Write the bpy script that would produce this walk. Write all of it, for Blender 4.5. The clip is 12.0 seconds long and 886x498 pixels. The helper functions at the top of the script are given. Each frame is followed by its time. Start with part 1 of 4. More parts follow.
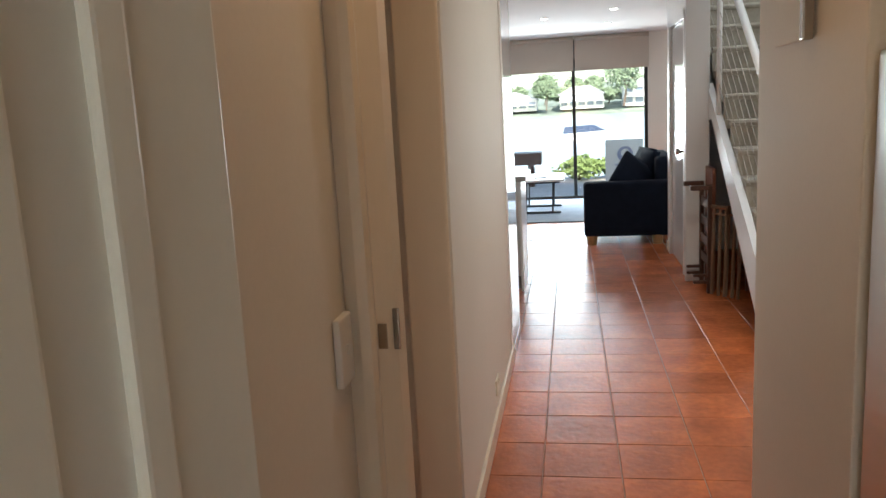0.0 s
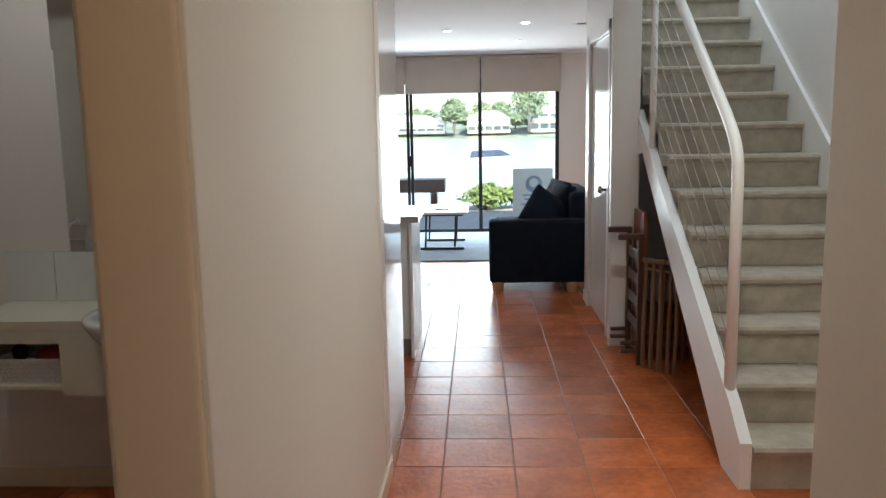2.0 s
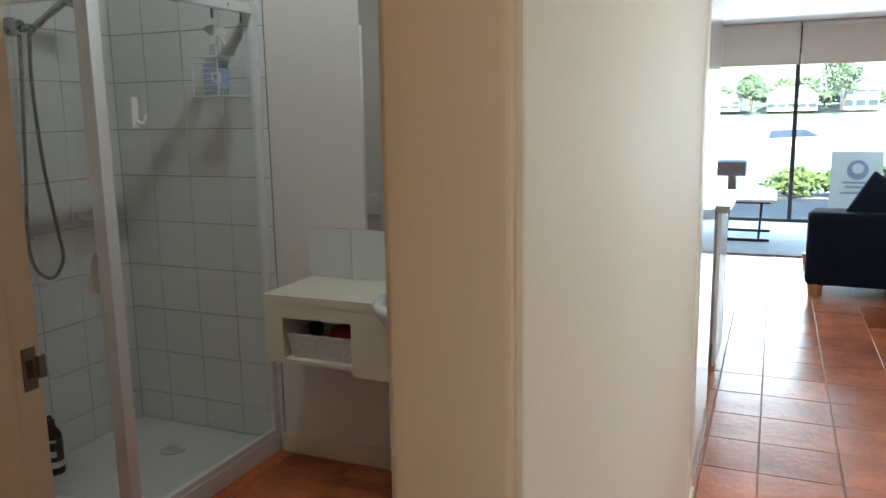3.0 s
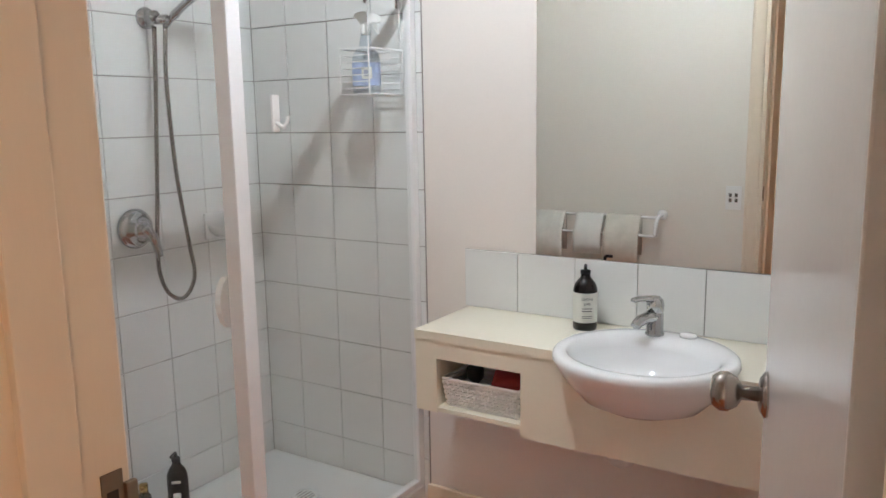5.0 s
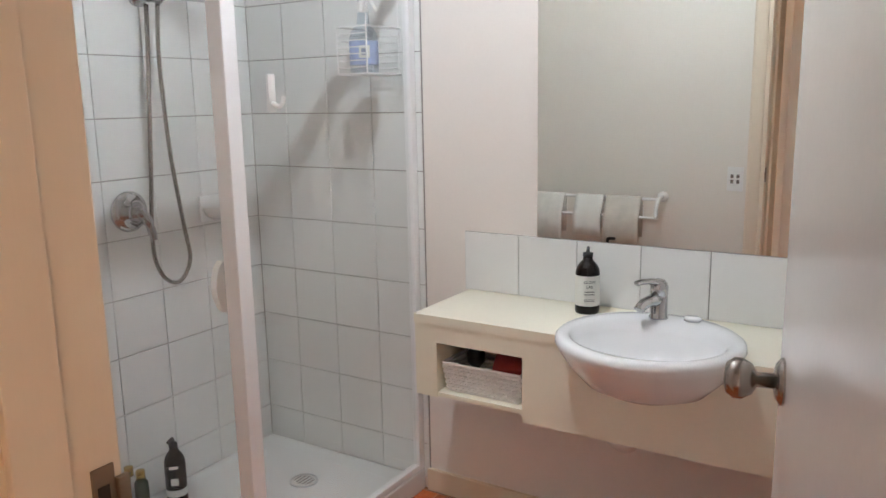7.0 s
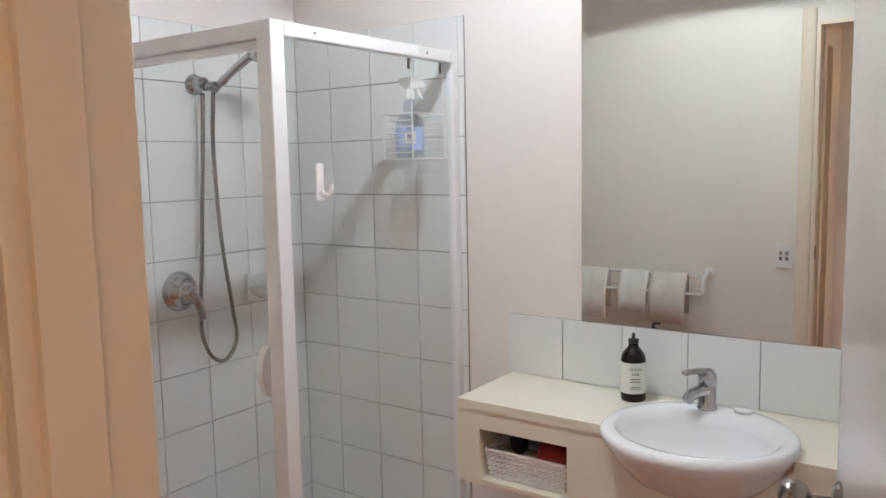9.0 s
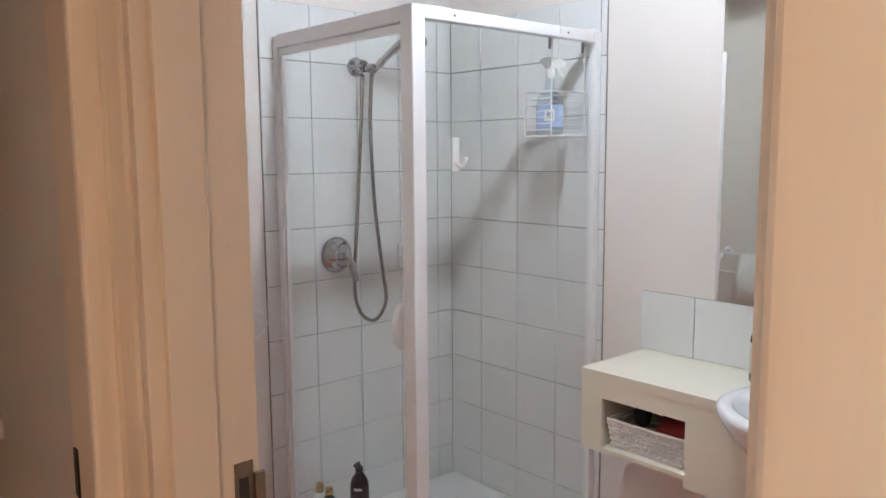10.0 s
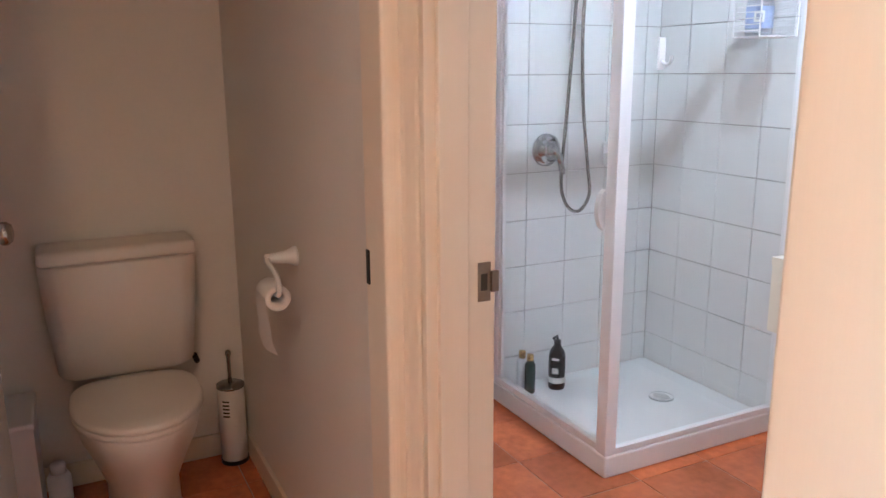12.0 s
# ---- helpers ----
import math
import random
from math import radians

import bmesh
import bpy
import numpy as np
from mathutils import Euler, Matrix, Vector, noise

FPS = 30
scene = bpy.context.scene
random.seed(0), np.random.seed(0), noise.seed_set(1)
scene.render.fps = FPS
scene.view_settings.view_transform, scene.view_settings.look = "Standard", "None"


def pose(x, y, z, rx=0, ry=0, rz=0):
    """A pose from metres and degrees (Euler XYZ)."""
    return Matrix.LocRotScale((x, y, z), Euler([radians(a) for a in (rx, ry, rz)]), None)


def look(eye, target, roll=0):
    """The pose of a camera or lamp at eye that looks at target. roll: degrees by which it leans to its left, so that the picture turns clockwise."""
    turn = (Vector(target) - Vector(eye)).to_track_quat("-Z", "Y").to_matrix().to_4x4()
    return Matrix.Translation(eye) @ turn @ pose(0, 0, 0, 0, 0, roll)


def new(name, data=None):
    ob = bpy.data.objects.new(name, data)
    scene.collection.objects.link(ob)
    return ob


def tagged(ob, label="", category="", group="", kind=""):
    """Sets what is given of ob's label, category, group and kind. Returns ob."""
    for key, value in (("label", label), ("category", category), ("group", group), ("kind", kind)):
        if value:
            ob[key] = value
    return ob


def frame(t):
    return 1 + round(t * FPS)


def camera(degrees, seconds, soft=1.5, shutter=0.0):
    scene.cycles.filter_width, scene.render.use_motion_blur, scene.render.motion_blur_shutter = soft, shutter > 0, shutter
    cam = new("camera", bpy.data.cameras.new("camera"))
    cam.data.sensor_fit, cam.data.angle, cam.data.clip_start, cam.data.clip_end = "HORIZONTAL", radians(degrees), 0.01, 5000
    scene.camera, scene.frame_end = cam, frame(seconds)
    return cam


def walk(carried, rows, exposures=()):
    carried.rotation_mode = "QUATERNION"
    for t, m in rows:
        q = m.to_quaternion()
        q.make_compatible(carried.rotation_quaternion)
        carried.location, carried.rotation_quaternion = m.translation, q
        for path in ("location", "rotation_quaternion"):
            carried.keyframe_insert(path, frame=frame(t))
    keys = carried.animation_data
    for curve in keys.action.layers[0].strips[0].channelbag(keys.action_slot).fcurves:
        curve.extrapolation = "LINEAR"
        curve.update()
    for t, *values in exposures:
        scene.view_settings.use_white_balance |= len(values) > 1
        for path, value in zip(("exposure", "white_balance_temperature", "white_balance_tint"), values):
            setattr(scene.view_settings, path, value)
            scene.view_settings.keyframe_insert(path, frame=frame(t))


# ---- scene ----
cam = camera(59.5, 12.0)
METRES, EYE, TILT, LEAN, TURN = 2.9, 1.42, 0.0, 0.0, 9.7
ROWS = [
    (0.0, 0.0, 0.0, 0.0, -0.54, -10.01, 3.05),
    (0.5, 0.0179, 0.1189, -0.0035, -6.66, -10.48, 2.8),
    (1.0, 0.042, 0.2326, -0.001, -8.83, -9.87, 2.32),
    (1.5, 0.0637, 0.338, 0.0038, -10.02, -8.57, 1.78),
    (2.0, 0.0797, 0.4187, 0.0014, -7.19, -8.72, 1.04),
    (2.5, 0.0733, 0.4892, 0.0014, 3.74, -9.5, 0.62),
    (3.0, 0.0426, 0.5423, -0.0002, 13.31, -9.98, 0.93),
    (3.5, 0.0093, 0.5886, -0.0017, 20.22, -9.86, 1.21),
    (5.5, -0.0717, 0.7044, -0.0004, 22.58, -9.61, 0.95),
    (6.0, -0.072, 0.7048, 0.0018, 21.87, -10.0, 1.08),
    (6.5, -0.0732, 0.7063, -0.006, 22.01, -10.91, 1.18),
    (8.5, -0.0726, 0.7027, 0.0172, 24.15, -8.62, 1.23),
    (9.0, -0.0738, 0.7055, 0.0205, 25.44, -6.33, 1.14),
    (9.5, -0.0548, 0.7037, 0.0186, 29.11, -5.5, 0.68),
    (10.0, -0.0087, 0.6935, 0.0067, 38.81, -7.04, 0.4),
    (10.5, 0.0201, 0.6585, 0.0003, 45.23, -8.74, 0.8),
    (11.0, 0.0531, 0.6173, -0.0026, 48.92, -9.99, 0.78),
    (11.5, 0.0676, 0.6046, -0.0058, 51.69, -11.52, 0.49),
    (12.0, 0.0716, 0.603, -0.0135, 53.71, -12.82, 0.39),
]
# white balance and exposure follow the clip's camera
EXPOSURES = [(0.0, 1.15, 6300, 5), (2.0, 1.05, 6150, 3), (3.0, 1.6, 5700, -4), (3.7, 2.15, 5450, -8), (5.3, 3.15, 5700, 6), (9.5, 3.0, 5650, 6), (10.3, 3.15, 5250, 7), (11.0, 3.4, 5050, 8), (12.0, 3.7, 5000, 8)]
walk(cam, [(t, pose(0, 0, EYE, TILT, LEAN, TURN) @ pose(METRES * x, METRES * y, METRES * z, 90 + pitch, roll, yaw)) for t, x, y, z, yaw, pitch, roll in ROWS], EXPOSURES)

# ---- world and lights ----
world = bpy.data.worlds.new("world")
scene.world = world
world.use_nodes = True
wn = world.node_tree.nodes
sky = wn.new("ShaderNodeTexSky")
sky.sky_type, sky.sun_disc = "NISHITA", False
sky.sun_elevation, sky.sun_rotation = radians(36), radians(200)
world.node_tree.links.new(sky.outputs[0], wn["Background"].inputs[0])
wn["Background"].inputs[1].default_value = 0.15


def lamp(name, kind, m, power, color=(1, 1, 1), **sizes):
    data = bpy.data.lights.new(name, kind)
    data.energy, data.color = power, color
    if kind == "AREA":
        data.shape, data.size = sizes.get("shape", "RECTANGLE"), sizes["size"]
        data.size_y = sizes.get("size_y", sizes["size"])
    if kind == "SUN":
        data.angle = sizes["angle"]
    if kind in ("POINT", "SPOT"):
        data.shadow_soft_size = sizes["size"]
    if kind == "SPOT":
        data.spot_size, data.spot_blend = radians(sizes["cone"]), 0.08
    ob = new(name, data)
    ob.matrix_world = m
    return ob


lamp("sun", "SUN", look((0, 0, 10), (-4.5, 12.4, 0.4)), 5.0, (1, 0.95, 0.88), angle=radians(0.5))
lamp("window_daylight", "AREA", look((-0.4, 11.9, 1.0), (-0.4, 8.0, -0.1)), 66, (0.90, 0.96, 1.0), size=2.9, size_y=1.8)
# added fill from above that brightens stairs and stairwell wall
lamp("added_stairwell_fill", "AREA", look((1.45, 5.6, 4.9), (1.45, 5.61, 0)), 15, (0.93, 0.97, 1.0), size=0.8, size_y=2.6)
lamp("bathroom_lamp", "SPOT", look((-1.575, 3.40, 2.385), (-1.575, 3.401, 0)), 7.2, (1.0, 0.97, 0.93), size=0.03, cone=162)
# assumed warm fill for lobby and toilet; no such lamp is known
lamp("added_hall_fill", "AREA", look((0.05, 1.3, 2.395), (0.05, 1.31, 0)), 1.6, (1.0, 0.58, 0.27), size=0.12, shape="DISK")
# added fill that brightens floor and lower stairs, source unseen
lamp("added_stair_fill", "AREA", look((0.76, 3.55, 2.395), (0.76, 3.551, 0)), 6.2, (1.0, 0.93, 0.83), size=0.12, shape="DISK")

# ---- materials ----


def mat(name, color, rough=0.5, metal=0.0, var=0.06, scale=6.0, fine=90.0, bump=0.05, coat=0.0, emit=0.0, rand=0.0, stretch=(1, 1, 1), glass=False, spec=0.5, depth=0.004):
    """Base colour varied at two scales, with fine relief. rand: change from piece to piece."""
    m = bpy.data.materials.new(name)
    m.use_nodes = True
    nt = m.node_tree
    n, l = nt.nodes, nt.links
    b = n["Principled BSDF"]
    b.inputs["Roughness"].default_value, b.inputs["Metallic"].default_value = rough, metal
    b.inputs["Coat Weight"].default_value, b.inputs["Specular IOR Level"].default_value = coat, spec
    tc, mp = n.new("ShaderNodeTexCoord"), n.new("ShaderNodeMapping")
    mp.inputs["Scale"].default_value = stretch
    geo = n.new("ShaderNodeNewGeometry")
    l.new(geo.outputs["Position"], mp.inputs[0])
    big, small = n.new("ShaderNodeTexNoise"), n.new("ShaderNodeTexNoise")
    big.inputs["Scale"].default_value, small.inputs["Scale"].default_value = scale, fine
    big.inputs["Detail"].default_value, small.inputs["Detail"].default_value = 5, 3
    l.new(mp.outputs[0], big.inputs[0]), l.new(mp.outputs[0], small.inputs[0])
    mix = n.new("ShaderNodeMix")
    mix.data_type = "FLOAT"
    mix.inputs[0].default_value = 0.35
    l.new(big.outputs[0], mix.inputs[2]), l.new(small.outputs[0], mix.inputs[3])
    ramp = n.new("ShaderNodeMapRange")
    ramp.inputs[1].default_value, ramp.inputs[2].default_value = 0.3, 0.7
    ramp.inputs[3].default_value, ramp.inputs[4].default_value = 1 - var, 1 + var
    l.new(mix.outputs[0], ramp.inputs[0])
    hsv = n.new("ShaderNodeHueSaturation")
    hsv.inputs["Color"].default_value = (*color, 1)
    if rand:
        info, rr, mul = n.new("ShaderNodeObjectInfo"), n.new("ShaderNodeMapRange"), n.new("ShaderNodeMath")
        rr.inputs[3].default_value, rr.inputs[4].default_value = 1 - rand, 1 + rand
        mul.operation = "MULTIPLY"
        l.new(info.outputs["Random"], rr.inputs[0])
        l.new(rr.outputs[0], mul.inputs[0]), l.new(ramp.outputs[0], mul.inputs[1])
        l.new(mul.outputs[0], hsv.inputs["Value"])
    else:
        l.new(ramp.outputs[0], hsv.inputs["Value"])
    l.new(hsv.outputs[0], b.inputs["Base Color"])
    if bump:
        bp = n.new("ShaderNodeBump")
        bp.inputs["Strength"].default_value, bp.inputs["Distance"].default_value = bump, depth
        l.new(mix.outputs[0], bp.inputs["Height"]), l.new(bp.outputs[0], b.inputs["Normal"])
    if emit:
        b.inputs["Emission Color"].default_value, b.inputs["Emission Strength"].default_value = (*color, 1), emit
    if glass:
        b.inputs["Transmission Weight"].default_value, b.inputs["IOR"].default_value = 1.0, 1.45
    return m


def clear_glass(name, tint=(1, 1, 1), rough=0.0, share=0.93):
    """Thin pane: mostly clear, with a mirror-like share set by the angle."""
    m = bpy.data.materials.new(name)
    m.use_nodes = True
    nt = m.node_tree
    n, l = nt.nodes, nt.links
    n.remove(n["Principled BSDF"])
    tr, gl, mx = n.new("ShaderNodeBsdfTransparent"), n.new("ShaderNodeBsdfGlossy"), n.new("ShaderNodeMixShader")
    lw, pw, ma = n.new("ShaderNodeLayerWeight"), n.new("ShaderNodeMath"), n.new("ShaderNodeMath")
    tr.inputs[0].default_value = (*tint, 1)
    gl.inputs["Roughness"].default_value = rough
    lw.inputs[0].default_value = 0.5
    pw.operation, ma.operation = "POWER", "MULTIPLY_ADD"
    pw.inputs[1].default_value = 4.0
    ma.inputs[1].default_value, ma.inputs[2].default_value = 0.5, 0.03
    l.new(lw.outputs["Facing"], pw.inputs[0]), l.new(pw.outputs[0], ma.inputs[0])
    l.new(ma.outputs[0], mx.inputs[0]), l.new(tr.outputs[0], mx.inputs[1]), l.new(gl.outputs[0], mx.inputs[2])
    l.new(mx.outputs[0], n["Material Output"].inputs[0])
    return m


PAINT = mat("cream_wall_paint", (0.80, 0.755, 0.68), 0.55, var=0.025, scale=1.5, bump=0.04)
HALLP = mat("hall_wall_paint", (0.80, 0.765, 0.70), 0.66, var=0.03, scale=1.2, bump=0.05, spec=0.35)
BATHP = mat("bathroom_wall_paint", (0.82, 0.765, 0.72), 0.45, var=0.02, scale=1.5, bump=0.03)
CEIL = mat("ceiling_paint", (0.78, 0.75, 0.72), 0.8, var=0.02, scale=2)
TRIM = mat("cream_gloss_trim", (0.81, 0.70, 0.555), 0.35, var=0.02, scale=3, fine=40, stretch=(8, 8, 0.6), bump=0.04)
WHITE = mat("white_gloss_paint", (0.84, 0.84, 0.83), 0.28, var=0.015, bump=0.02)
DOORP = mat("white_door_paint", (0.84, 0.86, 0.80), 0.35, var=0.02, scale=2, bump=0.02)
LEAFP = mat("bathroom_door_paint", (0.73, 0.70, 0.665), 0.2, var=0.03, scale=2, bump=0.02)
TERRA = mat("terracotta_tile", (0.52, 0.145, 0.048), 0.27, var=0.34, scale=5, fine=30, bump=0.9, rand=0.22, depth=0.006)
GROUT = mat("sandy_grout", (0.40, 0.22, 0.13), 0.85, var=0.15, scale=20)
CERAM = mat("white_glazed_tile", (0.80, 0.80, 0.79), 0.10, var=0.012, scale=3, bump=0.012, rand=0.02)
TGROUT = mat("grey_tile_grout", (0.33, 0.31, 0.29), 0.9, var=0.1)
PORC = mat("white_porcelain", (0.86, 0.86, 0.87), 0.08, var=0.01, bump=0.0, coat=0.3)
TOILET = mat("toilet_porcelain", (0.78, 0.72, 0.66), 0.34, var=0.02, bump=0.0)
LAMIN = mat("cream_laminate", (0.83, 0.79, 0.66), 0.38, var=0.02, scale=4, bump=0.02)
CHROME = mat("chrome", (0.48, 0.48, 0.49), 0.10, 1.0, var=0.02, bump=0)
STEEL = mat("brushed_steel", (0.36, 0.33, 0.30), 0.24, 1.0, var=0.06, fine=200, bump=0.03)
BRASSY = mat("aged_brass_plate", (0.30, 0.23, 0.16), 0.4, 1.0, var=0.15, scale=30)
MIRROR = mat("mirror_silver", (0.86, 0.88, 0.86), 0.01, 1.0, var=0.0, bump=0)
PLASTIC = mat("white_plastic", (0.82, 0.81, 0.79), 0.35, var=0.02)
ALUM = mat("white_powder_coat", (0.85, 0.84, 0.84), 0.35, var=0.015, bump=0.02)
ACRYL = mat("white_acrylic_tray", (0.82, 0.82, 0.81), 0.25, var=0.02, bump=0.02)
CARPET = mat("beige_loop_carpet", (0.41, 0.37, 0.30), 0.95, var=0.22, scale=14, fine=260, bump=0.8)
NAVY = mat("navy_fabric", (0.011, 0.015, 0.027), 0.95, var=0.25, scale=10, fine=400, bump=0.3, spec=0.12)
WOODL = mat("pale_turned_wood", (0.45, 0.27, 0.12), 0.45, var=0.2, scale=12, stretch=(6, 6, 1))
WOODD = mat("dark_stained_wood", (0.07, 0.028, 0.016), 0.4, var=0.25, scale=12, stretch=(6, 6, 1))
WOODR = mat("red_brown_wood", (0.20, 0.06, 0.028), 0.4, var=0.25, scale=10, stretch=(6, 6, 1))
WOODG = mat("weathered_cane_wood", (0.19, 0.115, 0.07), 0.6, var=0.25, scale=14, stretch=(6, 6, 1))
BLACK = mat("black_metal", (0.015, 0.015, 0.017), 0.4, 0.3, var=0.1)
FRAMEB = mat("dark_bronze_frame", (0.03, 0.028, 0.026), 0.4, 0.4, var=0.1)
BLIND = mat("beige_blind_fabric", (0.52, 0.45, 0.38), 0.9, var=0.05, scale=3, fine=300, bump=0.2)
RUG = mat("blue_grey_rug", (0.25, 0.30, 0.37), 0.95, var=0.15, scale=8, fine=300, bump=0.6)
BOTTLE = mat("dark_amber_bottle", (0.010, 0.006, 0.005), 0.22, var=0.1, bump=0, spec=0.3)
LABEL = mat("paper_label", (0.80, 0.79, 0.74), 0.6, var=0.02)
INK = mat("black_ink", (0.03, 0.03, 0.03), 0.6)
GREENB = mat("dark_green_bottle", (0.02, 0.04, 0.03), 0.2, var=0.1, bump=0)
GOLD = mat("gold_cap", (0.65, 0.45, 0.16), 0.25, 1.0)
BLUEL = mat("blue_spray_label", (0.42, 0.50, 0.74), 0.4, var=0.25, scale=40)
REDC = mat("red_cloth", (0.30, 0.03, 0.03), 0.8, var=0.2)
TOWEL = mat("cream_towel", (0.84, 0.82, 0.76), 0.95, var=0.1, scale=20, fine=300, bump=0.8)
TOWEL2 = mat("beige_towel", (0.70, 0.66, 0.58), 0.95, var=0.1, scale=20, fine=300, bump=0.8)
PAPERM = mat("toilet_paper", (0.82, 0.79, 0.75), 0.95, var=0.03)
# dark colour for sheets that stand in for the shade in openings
HOLESHADE = mat("hole_shade", (0.05, 0.04, 0.03), 0.9)
GLASS = clear_glass("shower_glass", (0.972, 0.982, 0.978))
CLEARP = clear_glass("clear_bottle_plastic", (0.87, 0.91, 0.95), 0.05)
PANE = clear_glass("window_glass", (0.97, 0.98, 0.98))
FRIDGE = mat("brushed_fridge_steel", (0.60, 0.62, 0.64), 0.28, 0.9, var=0.04, scale=2, fine=150, stretch=(1, 1, 12), bump=0.02)
GLOSSW = mat("high_gloss_white", (0.80, 0.82, 0.82), 0.06, var=0.01, bump=0)
STONE = mat("grey_benchtop", (0.35, 0.34, 0.33), 0.25, var=0.1, scale=30)
LITE = mat("lit_lamp_face", (1.0, 0.95, 0.86), 0.5, emit=14.0, bump=0)
DECK = mat("sandstone_paving", (0.52, 0.46, 0.41), 0.8, var=0.15, scale=3)
WATERM = mat("bay_water", (0.55, 0.60, 0.62), 0.25, var=0.12, scale=0.4, fine=3, bump=0.25)
LEAFG = mat("bright_shrub_leaf", (0.20, 0.26, 0.08), 0.5, var=0.35, scale=8)
# far leaves paler than foliage: distance haze is in the base colour
LEAFD = mat("hazed_tree_leaf", (0.24, 0.30, 0.18), 0.6, var=0.35, scale=1.5)
BARK = mat("tree_bark", (0.14, 0.10, 0.07), 0.9, var=0.3)
RENDERW = mat("house_render", (0.80, 0.78, 0.74), 0.8, var=0.08, scale=0.6)
ROOFM = mat("house_roof", (0.48, 0.47, 0.48), 0.8, var=0.15, scale=1)
# window glass across the bay lightened in its colour for haze
HWIN = mat("hazed_house_window", (0.22, 0.28, 0.36), 0.1, var=0.1, scale=0.5)
# hillside green greyed and lightened, haze put into the colour
HILLM = mat("hazed_wooded_hill", (0.30, 0.34, 0.26), 0.9, var=0.4, scale=0.08, fine=0.6)
BOATB = mat("navy_boat_cover", (0.03, 0.05, 0.10), 0.6, var=0.1)
SIGNB = mat("sign_lavender_grey", (0.34, 0.36, 0.47), 0.7)

# ---- helpers for meshes ----


def part(name, bm, material, parent=None, label="", smooth=False):
    me = bpy.data.meshes.new(name)
    bmesh.ops.recalc_face_normals(bm, faces=bm.faces)
    bm.to_mesh(me)
    bm.free()
    me.materials.append(material)
    if smooth:
        me.polygons.foreach_set("use_smooth", [True] * len(me.polygons))
    ob = new(name, me)
    if parent is not None:
        ob.parent = parent
    if label:
        ob["label"] = label
    return ob


def thing(name, label, category, m=None, group="", kind=""):
    ob = new(name)
    ob.empty_display_size = 0.1
    if m is not None:
        ob.matrix_basis = m
    return tagged(ob, label, category, group, kind)


def box(x0, x1, y0, y1, z0, z1, bevel=0.0, bm=None, seg=2):
    own = bm is None
    one = bmesh.new()
    bmesh.ops.create_cube(one, size=1)
    for v in one.verts:
        v.co = ((x0 + x1) / 2 + v.co.x * (x1 - x0), (y0 + y1) / 2 + v.co.y * (y1 - y0), (z0 + z1) / 2 + v.co.z * (z1 - z0))
    if bevel:
        bmesh.ops.bevel(one, geom=one.edges[:], offset=bevel, segments=seg, affect="EDGES", profile=0.6)
    if own:
        return one
    return join(bm, one)


def join(bm, other):
    tmp = bpy.data.meshes.new("tmp")
    other.to_mesh(tmp)
    other.free()
    bm.from_mesh(tmp)
    bpy.data.meshes.remove(tmp)
    return bm


def lathe(profile, seg=28, at=(0, 0, 0), sx=1.0, sy=1.0, bm=None):
    """Turns (radius, height) pairs round z."""
    bm = bm or bmesh.new()
    rings = []
    for r, z in profile:
        rings.append([bm.verts.new((at[0] + sx * r * math.cos(a), at[1] + sy * r * math.sin(a), at[2] + z)) for a in (2 * math.pi * k / seg for k in range(seg))])
    for a, b in zip(rings, rings[1:]):
        for k in range(seg):
            bm.faces.new((a[k], a[(k + 1) % seg], b[(k + 1) % seg], b[k]))
    bm.faces.new(rings[0][::-1]), bm.faces.new(rings[-1])
    return bm


def tube(points, r, seg=10, bm=None):
    """A round bar along the points; r: one radius or one for each point."""
    bm = bm or bmesh.new()
    pts = [Vector(p) for p in points]
    rings = []
    side = None
    for i, p in enumerate(pts):
        way = (pts[min(i + 1, len(pts) - 1)] - pts[max(i - 1, 0)]).normalized()
        if side is None:
            side = way.orthogonal().normalized()
        side = (side - way * side.dot(way)).normalized()
        up = way.cross(side)
        rad = r[i] if isinstance(r, (list, tuple)) else r
        rings.append([bm.verts.new(p + rad * (math.cos(a) * side + math.sin(a) * up)) for a in (2 * math.pi * k / seg for k in range(seg))])
    for a, b in zip(rings, rings[1:]):
        for k in range(seg):
            bm.faces.new((a[k], a[(k + 1) % seg], b[(k + 1) % seg], b[k]))
    bm.faces.new(rings[0][::-1]), bm.faces.new(rings[-1])
    return bm


def arc(points, steps=8):
    """A smooth line through the points."""
    p = [Vector(q) for q in points]
    p = [2 * p[0] - p[1]] + p + [2 * p[-1] - p[-2]]
    out = []
    for i in range(1, len(p) - 2):
        for s in range(steps):
            t = s / steps
            out.append(0.5 * (2 * p[i] + (p[i + 1] - p[i - 1]) * t + (2 * p[i - 1] - 5 * p[i] + 4 * p[i + 1] - p[i + 2]) * t * t + (3 * p[i] - p[i - 1] - 3 * p[i + 1] + p[i + 2]) * t ** 3))
    return out + [p[-2]]


def prism(outline, lo, hi, axis="x", bm=None):
    """Pushes a flat outline along an axis. The outline is in the other two axes, in their order."""
    bm = bm or bmesh.new()
    place = {"x": lambda a, b, c: (c, a, b), "y": lambda a, b, c: (a, c, b), "z": lambda a, b, c: (a, b, c)}[axis]
    near = [bm.verts.new(place(a, b, lo)) for a, b in outline]
    far = [bm.verts.new(place(a, b, hi)) for a, b in outline]
    n = len(outline)
    bm.faces.new(near), bm.faces.new(far[::-1])
    for k in range(n):
        bm.faces.new((near[k], far[k], far[(k + 1) % n], near[(k + 1) % n]))
    return bm


def setting(name, bm, material, label, category, smooth=False):
    return tagged(part(name, bm, material, smooth=smooth), label, category, kind="structure")


